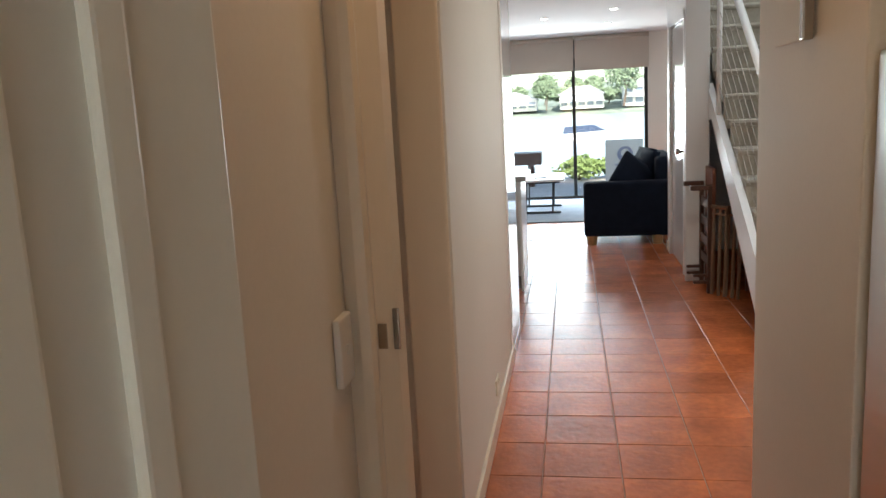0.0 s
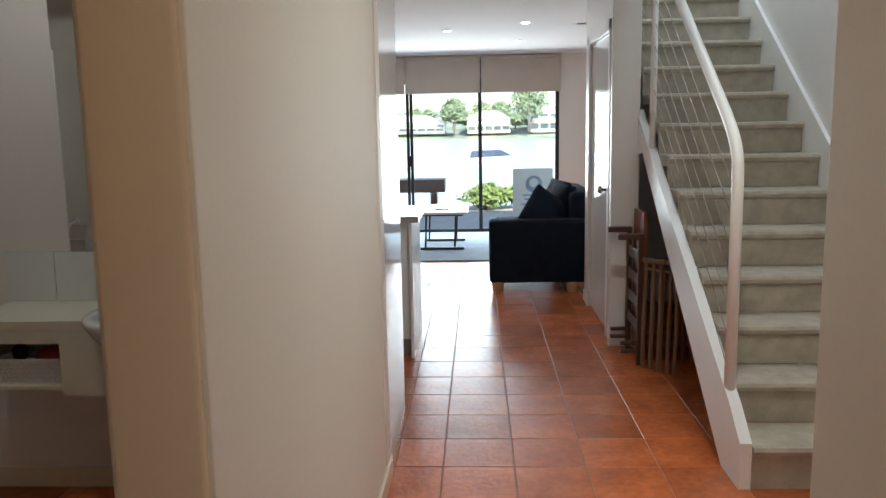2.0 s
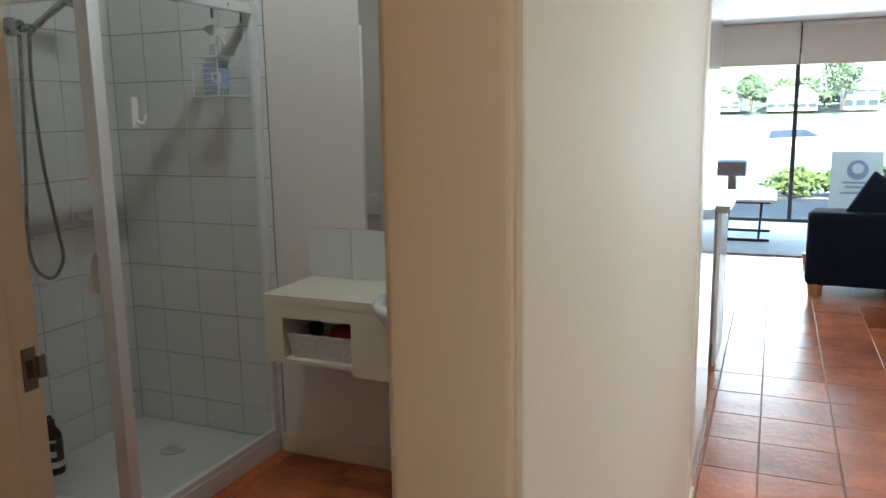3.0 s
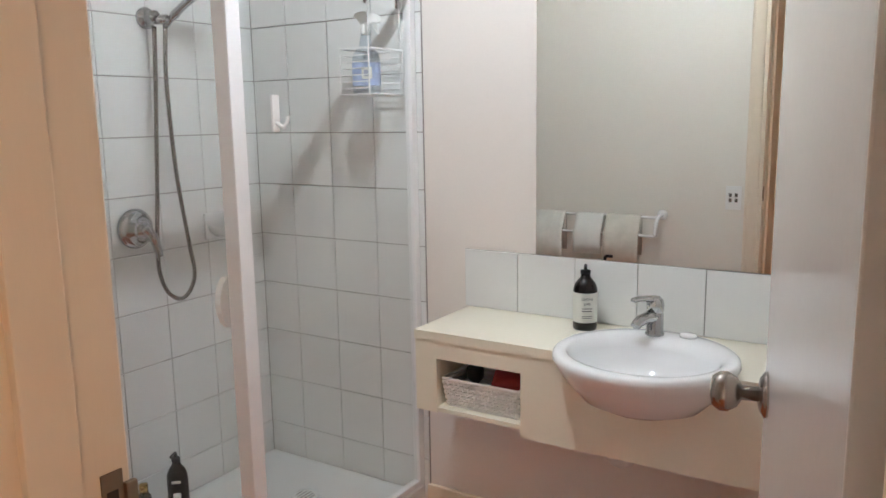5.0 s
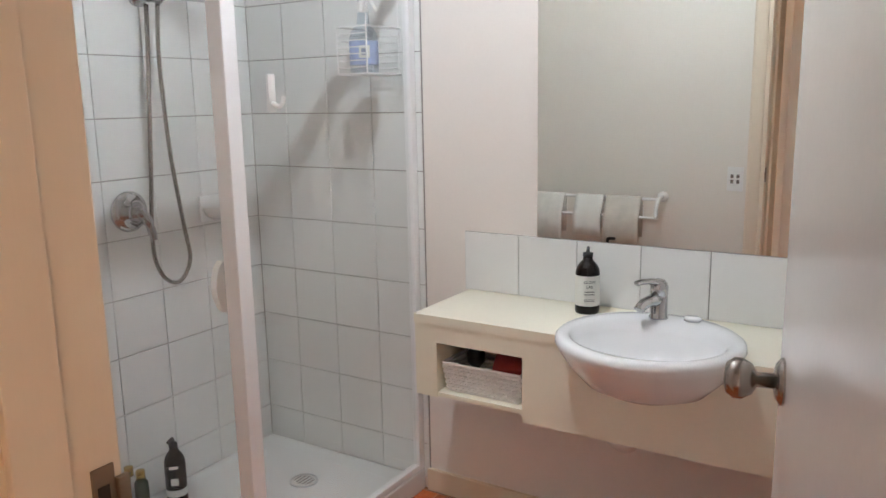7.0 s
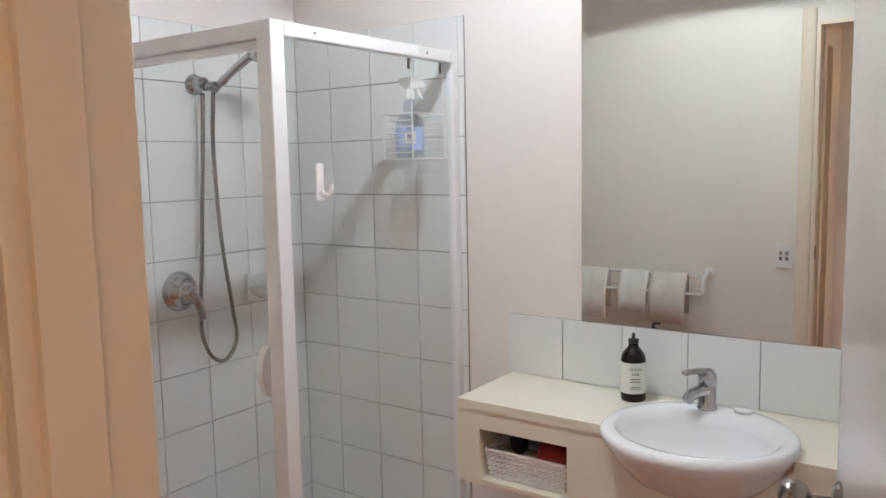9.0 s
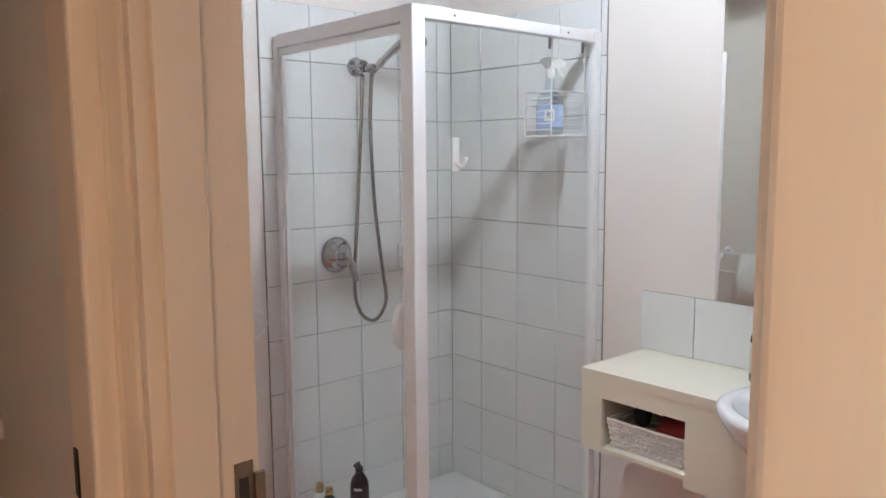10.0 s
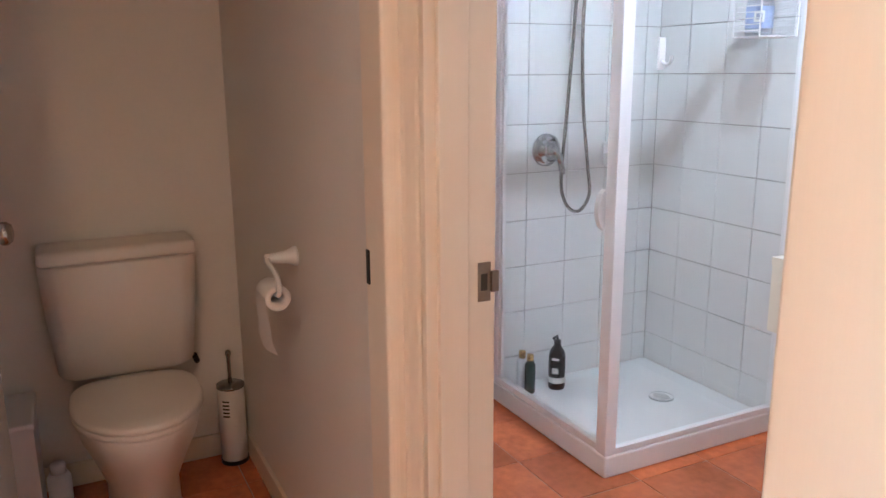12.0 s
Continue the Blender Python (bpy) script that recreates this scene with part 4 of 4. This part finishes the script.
part("nook_side", box(-1.776, -1.760, 3.866, 4.186, 0.541, 0.7515), LAMIN, t)
part("shelf", box(-1.817, -1.474, 3.852, 4.186, 0.527, 0.541, 0.001), LAMIN, t)
part("nook_back", box(-1.760, -1.474, 4.170, 4.186, 0.541, 0.7515), LAMIN, t)

t = thing("basin", "white oval semi-recessed porcelain wash basin", "basin")
prof = [(0.02, -0.138), (0.095, -0.134), (0.155, -0.108), (0.198, -0.064), (0.226, -0.022), (0.238, 0.0), (0.236, 0.012), (0.228, 0.018), (0.205, 0.018), (0.195, 0.012), (0.185, -0.01), (0.165, -0.046), (0.12, -0.086), (0.05, -0.106), (0.012, -0.108)]
b = lathe(prof, 48, (0, 0, 0), 1.0, 0.98)
for v in b.verts:
    if v.co.z > -0.12 and math.hypot(v.co.x, v.co.y) < 0.204 and v.co.z < 0.0179:
        v.co.y = v.co.y * 0.80 - 0.022
b.transform(pose(-1.125, 3.865, 0.792))
part("bowl", b, PORC, t, "", True)
part("waste", lathe([(0.020, 0), (0.020, 0.004), (0.012, 0.006)], 16, (-1.125, 3.843, 0.684)), CHROME, t, "chrome waste")
# uncut overflow: a dark strip gives its inner shade
part("overflow_shade", box(-1.137, -1.113, 3.985, 3.992, 0.764, 0.767), HOLESHADE, t)
t = thing("basin_mixer", "chrome single lever basin mixer tap", "tap", pose(-1.152, 4.040, 0.809) @ Matrix.Scale(0.88, 4))
part("body", lathe([(0.030, 0), (0.030, 0.004), (0.027, 0.010), (0.0265, 0.072), (0.024, 0.075), (0.0275, 0.078), (0.028, 0.100), (0.024, 0.114), (0.012, 0.121)], 28), CHROME, t, "", True)
part("spout", tube(arc([(0, -0.008, 0.062), (-0.018, -0.045, 0.060), (-0.030, -0.070, 0.052), (-0.036, -0.084, 0.040)], 5), [0.021] * 4 + [0.018] * 6 + [0.0165] * 6, 16), CHROME, t, "", True)
b = tube(arc([(0.004, 0.004, 0.108), (-0.014, -0.028, 0.121), (-0.034, -0.060, 0.126), (-0.048, -0.085, 0.122)], 5), [0.020] * 3 + [0.015] * 4 + [0.0125] * 5 + [0.012] * 3 + [0.006], 14)
for v in b.verts:
    v.co.z = 0.118 + (v.co.z - 0.118) * 0.7
part("lever", b, CHROME, t, "", True)
tagged(part("soap_cake", lathe([(0.022, 0), (0.025, 0.006), (0.020, 0.012)], 18, (-1.06, 4.045, 0.811), 1.0, 0.7), PORC, smooth=True), "small white soap cake on the basin rim", "soap")
t = thing("basin_trap", "white plastic drain trap under the basin", "pipe")
part("pipe", tube(arc([(-1.19, 3.97, 0.64), (-1.19, 3.97, 0.49), (-1.20, 3.975, 0.45), (-1.23, 3.99, 0.435), (-1.26, 4.0, 0.45), (-1.265, 4.01, 0.49), (-1.265, 4.17, 0.50)], 5), 0.021, 12), PLASTIC, t, "", True)
part("collar", lathe([(0.03, 0), (0.03, 0.03)], 16, (-1.19, 3.97, 0.485)), PLASTIC, t)

t = thing("storage_basket", "white woven plastic basket in the vanity nook", "basket")
bx0, bx1, by0, by1, bz = -1.748, -1.490, 3.868, 4.06, 0.5415
part("base", box(bx0 + 0.012, bx1 - 0.012, by0 + 0.012, by1 - 0.012, bz, bz + 0.006), PLASTIC, t)
part("rim", tube([(bx0, by0, bz + 0.090), (bx1, by0, bz + 0.090), (bx1, by1, bz + 0.090), (bx0, by1, bz + 0.090), (bx0, by0, bz + 0.090)], 0.005, 6), PLASTIC, t)
for k in range(5):
    z = bz + 0.012 + k * 0.0165
    g = 0.012 * (1 - (z - bz) / 0.090)
    b = bmesh.new()
    nn = 26
    for lay in (0, 1):
        tube([(bx0 + g + (bx1 - bx0 - 2 * g) * i / nn, by0 + g + (0.004 if (i + k + lay) % 2 else -0.002), z + (0.007 * lay)) for i in range(nn + 1)], 0.004, 6, bm=b)
    part("weave", b, PLASTIC, t)
    for x in (bx0 + g, bx1 - g):
        part("weave", tube([(x, by0 + g, z), (x, by1 - g, z)], 0.0075, 6), PLASTIC, t)
    part("weave", tube([(bx0 + g, by1 - g, z), (bx1 - g, by1 - g, z)], 0.0075, 6), PLASTIC, t)
cushion(pose(-1.555, 3.95, bz + 0.090, 10, 0, 20), 0.11, 0.10, 0.05, REDC, "folded red cloth in the storage basket")["group"] = "basket contents"
tagged(part("brush", lathe([(0.010, 0), (0.026, 0.02), (0.028, 0.05), (0.012, 0.07)], 14, (-1.68, 3.95, bz + 0.06)), BLACK, smooth=True), "dark rounded brush in the storage basket", "brush")

setting("mirror", box(-1.585, -0.50, 4.181, 4.1895, 0.980, 1.965), MIRROR, "frameless wall mirror above the wash basin", "mirror")

t = thing("towel_ring", "white plastic towel ring on the wall beside the shower", "towel ring")
b = lathe([(0.026, 0), (0.025, 0.006), (0.016, 0.020), (0.013, 0.042), (0.008, 0.046)], 20)
b.transform(pose(-2.81, 3.228, 0.905, 0, 90, 0))
part("mount", b, PLASTIC, t, "", True)
part("ring", tube([(-2.772, 3.228 + 0.048 * math.sin(a), 0.853 + 0.048 * math.cos(a)) for a in (2 * math.pi * k / 28 for k in range(29))], 0.0055, 8), PLASTIC, t, "", True)

t = thing("towel_rail", "white double towel rail on the bathroom wall", "towel rail")
for z, y in ((0.893, 2.50), (0.803, 2.545)):
    part("bar", tube([(-2.48, y, z), (-1.70, y, z)], 0.008, 10), PLASTIC, t)
for x in (-2.48, -1.70):
    part("bracket", tube(arc([(x, 2.435, 0.900), (x, 2.50, 0.893), (x, 2.538, 0.855), (x, 2.545, 0.803)], 4), 0.010, 8), PLASTIC, t, smooth=True)
    b = lathe([(0.028, 0), (0.028, 0.008), (0.014, 0.018)], 16)
    b.transform(pose(x, 2.42, 0.900, -90, 0, 0))
    part("rose", b, PLASTIC, t, smooth=True)


def towel(x0, x1, y, z, low_front, low_back, material, label):
    b = bmesh.new()
    n = 8
    path = [(y - 0.014, z - low_back), (y - 0.013, z - 0.01), (y - 0.008, z + 0.010), (y + 0.004, z + 0.013), (y + 0.014, z + 0.002), (y + 0.040, z - 0.055), (y + 0.060, z - 0.092), (y + 0.061, z - 0.15), (y + 0.059, z - low_front)]
    rows = []
    for i in range(n + 1):
        x = x0 + (x1 - x0) * i / n
        rows.append([b.verts.new((x, p + 0.004 * math.sin(i * 1.7) * (abs(q - z) * 6), q)) for p, q in path])
    for a, c in zip(rows, rows[1:]):
        for k in range(len(path) - 1):
            b.faces.new((a[k], c[k], c[k + 1], a[k + 1]))
    ob = part("towel", b, material, smooth=True)
    so = ob.modifiers.new("thick", "SOLIDIFY")
    so.thickness = 0.006
    return tagged(ob, label, "towel", group="towels on the rail")


towel(-2.372, -2.205, 2.50, 0.893, 0.255, 0.20, TOWEL, "small cream towel folded over the rail")
towel(-2.140, -1.985, 2.50, 0.893, 0.200, 0.17, LABEL, "white hand towel folded over the rail")
towel(-1.972, -1.785, 2.50, 0.893, 0.250, 0.20, TOWEL2, "beige towel folded over the rail")

t = thing("switch_plate", "white four-gang switch plate beside the door frame", "switch")
part("plate", box(-1.388, -1.314, 2.42, 2.431, 0.945, 1.062, 0.003), PLASTIC, t)
for dx in (-0.014, 0.014):
    for dz in (-0.012, 0.014):
        part("rocker", box(-1.351 + dx - 0.007, -1.351 + dx + 0.007, 2.430, 2.434, 1.003 + dz - 0.009, 1.003 + dz + 0.009, 0.001), STEEL, t)

t = thing("ceiling_lamp", "round recessed bathroom downlight, lit", "ceiling light")
part("ring", lathe([(0.05, 0), (0.06, 0.008), (0.06, 0.010)], 28, (-1.575, 3.40, 2.39)), PLASTIC, t)
# made-up fittings at the two added hall fills, out of view
t = thing("added_downlight", "small round hall downlight, added out of view below a fill lamp", "ceiling light")
part("ring", lathe([(0.075, 0), (0.08, 0.008), (0.08, 0.012)], 20, (0.76, 3.55, H - 0.013)), WHITE, t)
t = thing("added_downlight", "small round hall downlight, added out of view below a fill lamp", "ceiling light")
part("ring", lathe([(0.075, 0), (0.08, 0.008), (0.08, 0.012)], 20, (0.05, 1.3, H - 0.013)), WHITE, t)

# ---- toilet ----
t = thing("toilet", "white close-coupled toilet with its lid closed", "toilet")
b = bmesh.new()
rings = []
for z, x1, hw in ((0.425, -2.69, 0.185), (0.44, -2.665, 0.20), (0.64, -2.655, 0.218), (0.80, -2.65, 0.228), (0.812, -2.655, 0.226)):
    c = 1.905
    q = 0.05
    rings.append([b.verts.new(p) for p in ((-2.825, c - hw - 0.012, z), (x1 - 0.05, c - hw - 0.008, z), (x1 - 0.012, c - hw + 0.02, z), (x1, c - hw + q, z), (x1, c + hw - q, z), (x1 - 0.012, c + hw - 0.02, z), (x1 - 0.05, c + hw + 0.008, z), (-2.825, c + hw + 0.012, z))])
for a, c in zip(rings, rings[1:]):
    for k in range(8):
        b.faces.new((a[k], a[(k + 1) % 8], c[(k + 1) % 8], c[k]))
b.faces.new(rings[0][::-1]), b.faces.new(rings[-1])
bmesh.ops.bevel(b, geom=b.edges[:], offset=0.006, segments=2, affect="EDGES")
part("cistern", b, TOILET, t, "", True)
b = box(-2.828, -2.645, 1.905 - 0.233, 1.905 + 0.233, 0.8135, 0.860, 0.020, seg=5)
part("cistern_lid", b, TOILET, t, "", True)


def oval(z, back, front, hw, n=40, power=2.3):
    """A seat's outline, squarer at the back."""
    out = []
    mid = (back + front) / 2 - 0.03
    for k in range(n):
        a = 2 * math.pi * k / n
        c, s = math.cos(a), math.sin(a)
        length = (front - mid) if c > 0 else (mid - back)
        e = 2 / (2.0 if c > 0 else 4.0)
        out.append((mid + length * math.copysign(abs(c) ** e, c), 1.905 + hw * math.copysign(abs(s) ** (e if c < 0 else 1), s), z))
    return out


def loft(loops):
    bm = bmesh.new()
    rr = [[bm.verts.new(p) for p in lo] for lo in loops]
    for a, c in zip(rr, rr[1:]):
        for k in range(len(a)):
            bm.faces.new((a[k], a[(k + 1) % len(a)], c[(k + 1) % len(a)], c[k]))
    bm.faces.new(rr[0][::-1]), bm.faces.new(rr[-1])
    return bm


part("lid", loft([oval(0.418, -2.64, -2.215, 0.180), oval(0.420, -2.64, -2.207, 0.187), oval(0.432, -2.64, -2.207, 0.187), oval(0.440, -2.635, -2.216, 0.178), oval(0.444, -2.60, -2.27, 0.13)]), TOILET, t, "closed plastic lid", True)
part("seat", loft([oval(0.398, -2.63, -2.215, 0.180), oval(0.402, -2.63, -2.21, 0.185), oval(0.414, -2.63, -2.21, 0.185), oval(0.417, -2.63, -2.216, 0.18)]), TOILET, t, "", True)
part("bowl", loft([oval(0.0, -2.66, -2.38, 0.115), oval(0.03, -2.66, -2.385, 0.108), oval(0.14, -2.64, -2.37, 0.105), oval(0.24, -2.66, -2.30, 0.135), oval(0.33, -2.68, -2.235, 0.168), oval(0.38, -2.69, -2.222, 0.176), oval(0.397, -2.69, -2.225, 0.174)]), TOILET, t, "", True)
part("outlet_neck", box(-2.80, -2.64, 1.84, 1.97, 0.0, 0.424, 0.02), TOILET, t)
part("water_tap", tube([(-2.82, 2.13, 0.40), (-2.78, 2.13, 0.40), (-2.76, 2.12, 0.43)], 0.010, 8), BLACK, t, "dark stop valve")

t = thing("toilet_brush", "pale perforated toilet brush holder with a steel handle", "toilet brush", pose(-2.765, 2.235, 0))
part("base", lathe([(0.050, 0), (0.050, 0.015)], 20), BLACK, t)
part("holder", lathe([(0.047, 0.014), (0.047, 0.285), (0.045, 0.29)], 24), PLASTIC, t, "pale perforated holder", True)
part("lid", lathe([(0.049, 0.288), (0.049, 0.298), (0.012, 0.305)], 24), STEEL, t, "", True)
part("handle", lathe([(0.0075, 0.30), (0.006, 0.33), (0.0065, 0.40), (0.010, 0.408), (0.010, 0.418), (0.005, 0.425)], 12), STEEL, t, "", True)
# perforations as small dark squares coloured like shaded holes
for k in range(-2, 3):
    for j in range(5):
        a = -0.62 + k * 0.10
        part("punched_hole_shade", box(-0.003, 0.003, -0.0004, 0.0004, -0.003, 0.003), HOLESHADE, t).matrix_basis = pose(0.0473 * math.cos(a), 0.0473 * math.sin(a), 0.19 + j * 0.014, 0, 0, 90 + math.degrees(a))

t = thing("paper_holder", "cream plastic toilet paper holder on the wall", "paper holder")
b = lathe([(0.027, 0), (0.026, 0.006), (0.018, 0.025), (0.014, 0.055), (0.013, 0.080), (0.009, 0.084)], 20)
b.transform(pose(-2.045, 2.30, 0.912, 90, 0, 0))
part("mount", b, PLASTIC, t, "", True)
part("arm", tube(arc([(-2.045, 2.225, 0.912), (-2.00, 2.214, 0.912), (-1.925, 2.212, 0.906), (-1.893, 2.212, 0.885), (-1.898, 2.212, 0.857), (-1.925, 2.212, 0.850), (-1.99, 2.212, 0.850)], 5), 0.007, 8), PLASTIC, t, "curved plastic arm", True)
t = thing("toilet_roll", "white toilet paper roll with a loose end hanging", "toilet roll")
b = bmesh.new()
rings = [[b.verts.new((x, 2.212 + r * math.cos(a), 0.842 + r * math.sin(a))) for a in (2 * math.pi * k / 32 for k in range(32))] for x, r in ((-2.005, 0.018), (-2.005, 0.030), (-2.003, 0.032), (-1.909, 0.032), (-1.907, 0.030), (-1.907, 0.018))]
for a, c in zip(rings, rings[1:] + rings[:1]):
    for k in range(32):
        b.faces.new((a[k], a[(k + 1) % 32], c[(k + 1) % 32], c[k]))
part("roll", b, PAPERM, t, "", True)
b = bmesh.new()
path = [(2.1795, 0.845), (2.178, 0.81), (2.181, 0.77), (2.179, 0.735), (2.187, 0.70)]
va = [[b.verts.new((x + 0.010 * k * k / 16, y + (0.014 if x > -1.95 else 0) * k / 4, z)) for k, (y, z) in enumerate(path)] for x in (-2.004, -1.955, -1.908)]
for a, c in zip(va, va[1:]):
    for k in range(4):
        b.faces.new((a[k], c[k], c[k + 1], a[k + 1]))
part("loose_end", b, PAPERM, t, "", True)

t = thing("door_toilet", "cream toilet door swung open into the toilet", "door", pose(-1.425, 1.505, 0, 0, 0, 176.2), kind="structure")
part("leaf", box(0.0, 0.72, -0.034, 0.0, 0.012, 2.05, 0.002), LEAFP, t)
door_knob(t, (0.665, -0.034, 1.03), (0, -1, 0))

t = thing("waste_bin", "narrow white plastic bin beside the toilet", "bin")
part("body", prism([(-2.80, 0.0), (-2.56, 0.0), (-2.545, 0.35), (-2.815, 0.35)], 1.46, 1.615, "y"), PLASTIC, t)
part("lid", box(-2.82, -2.54, 1.455, 1.62, 0.35, 0.372, 0.008), PLASTIC, t)
t = thing("cleaner_canister", "small white cleaner canister beside the toilet", "canister", pose(-2.68, 1.662, 0))
part("body", lathe([(0.034, 0), (0.036, 0.01), (0.036, 0.12), (0.028, 0.135)], 20), PLASTIC, t, "", True)
part("cap", lathe([(0.024, 0.135), (0.024, 0.165), (0.020, 0.17)], 18), CERAM, t, "", True)

# ---- tiles: walls, then floors ----


def tile_mesh(name, w, h, d, bev, material):
    """A tile w x h x d with its back on z = 0, softened edges."""
    me = bpy.data.meshes.new(name)
    a, c = w / 2, h / 2
    v = [(-a, -c, 0), (a, -c, 0), (a, c, 0), (-a, c, 0), (-a, -c, d - bev), (a, -c, d - bev), (a, c, d - bev), (-a, c, d - bev), (-a + bev, -c + bev, d), (a - bev, -c + bev, d), (a - bev, c - bev, d), (-a + bev, c - bev, d)]
    f = [(8, 9, 10, 11)]
    for k in range(4):
        j = (k + 1) % 4
        f += [(k, j, 4 + j, 4 + k), (4 + k, 4 + j, 8 + j, 8 + k)]
    me.from_pydata(v, [], f)
    me.materials.append(material)
    return me


def spans(lines, lo, hi):
    cuts = [lo] + [q for q in lines if lo + 0.004 < q < hi - 0.004] + [hi]
    return list(zip(cuts, cuts[1:]))


cache = {}


tilt = random.Random(8)


def lay(parent, name, spans_u, spans_v, m, gap, d, bev, material, uneven=0.0):
    """Tiles over all the spans, in the plane of m (u, v, outwards)."""
    for u0, u1 in spans_u:
        for v0, v1 in spans_v:
            w, h = round(u1 - u0 - gap, 3), round(v1 - v0 - gap, 3)
            if w < 0.01 or h < 0.01:
                continue
            key = (name, w, h, material.name)
            if key not in cache:
                cache[key] = tile_mesh(name, w, h, d, bev, material)
            ob = new(name, cache[key])
            ob.parent = parent
            ob.matrix_basis = m @ Matrix.Translation(((u0 + u1) / 2, (v0 + v1) / 2, 0)) @ pose(0, 0, 0, tilt.uniform(-uneven, uneven), tilt.uniform(-uneven, uneven), 0)


ROWZ = [1.965 - 0.1985 * k for k in range(11)]
ROWZ = sorted(ROWZ)
BACK = Matrix(((1, 0, 0, 0), (0, 0, -1, 4.184), (0, 1, 0, 0), (0, 0, 0, 1)))
SIDE = Matrix(((0, 0, 1, -2.804), (1, 0, 0, 0), (0, 1, 0, 0), (0, 0, 0, 1)))
g = setting("shower_wall_tiling_back", box(-2.81, -2.012, 4.184, 4.19, 0.045, 1.965), TGROUT, "white square tiles with grey joints in the shower", "wall tiles")
lay(g, "tile", spans([-2.62, -2.42, -2.22, -2.035], -2.80, -2.012), spans(ROWZ, 0.046, 1.965), BACK, 0.003, 0.006, 0.0012, CERAM, 0.12)
g = setting("shower_wall_tiling_side", box(-2.81, -2.804, 3.30, 4.184, 0.045, 1.965), TGROUT, "white square tiles with grey joints in the shower", "wall tiles")
lay(g, "tile", spans([3.50, 3.70, 3.90, 4.10], 3.30, 4.178), spans(ROWZ, 0.046, 1.965), SIDE, 0.003, 0.006, 0.0012, CERAM, 0.12)
g = setting("splashback", box(-1.85, -0.49, 4.184, 4.19, 0.7805, 0.978), TGROUT, "single row of white square splashback tiles", "wall tiles")
lay(g, "tile", spans([-1.85 + 0.2 * k for k in range(8)], -1.85, -0.49), [(0.7805, 0.9785)], BACK, 0.0025, 0.006, 0.0012, CERAM)

P, PX, PY = 0.305, -0.14, 3.15
FLOORM = Matrix.Translation((0, 0, -0.008))


def lines(start, lo, hi):
    k0 = math.ceil((lo - start) / P)
    return [start + P * k for k in range(k0, int((hi - start) / P) + 1)]


def floor_area(name, label, x0, x1, y0, y1):
    s = tagged(new(name), label, "floor tiles", kind="structure")
    lay(s, "floor_tile", spans(lines(PX, x0, x1), x0, x1), spans(lines(PY, y0, y1), y0, y1), FLOORM, 0.0045, 0.008, 0.0012, TERRA, 0.22)


floor_area("hall_tiling", "terracotta floor tiles with sandy joints in the hall", -0.35, 1.93, 1.0, 7.5)
floor_area("living_tiling", "terracotta floor tiles in the living room", -0.75, 0.9, 7.5, 9.62)
floor_area("bathroom_tiling", "terracotta floor tiles in the bathroom", -2.81, -0.36, 2.43, 4.17)
floor_area("lobby_tiling", "terracotta floor tiles in the lobby and toilet", -2.83, -0.36, 1.24, 2.42)
b = bmesh.new()
for x0, x1, y0, y1 in ((-4.1, -0.76, 4.42, 12.0), (-0.755, -0.352, 4.42, 7.5), (-0.75, 3.1, 9.63, 12.0), (0.91, 3.1, 7.67, 9.62), (-0.38, 1.3, -1.6, 0.99)):
    for u0, u1 in spans(lines(PX, x0, x1), x0, x1):
        for v0, v1 in spans(lines(PY, y0, y1), y0, y1):
            q = [b.verts.new(p) for p in ((u0 + 0.003, v0 + 0.003, 0), (u1 - 0.003, v0 + 0.003, 0), (u1 - 0.003, v1 - 0.003, 0), (u0 + 0.003, v1 - 0.003, 0), (u0 + 0.003, v0 + 0.003, -0.008), (u1 - 0.003, v0 + 0.003, -0.008), (u1 - 0.003, v1 - 0.003, -0.008), (u0 + 0.003, v1 - 0.003, -0.008))]
            b.faces.new(q[:4])
            for k in range(4):
                b.faces.new((q[k], q[4 + k], q[4 + (k + 1) % 4], q[(k + 1) % 4]))
tagged(part("far_floor_tiles", b, TERRA), "terracotta floor tiles out of reach", "floor tiles", kind="stuff")
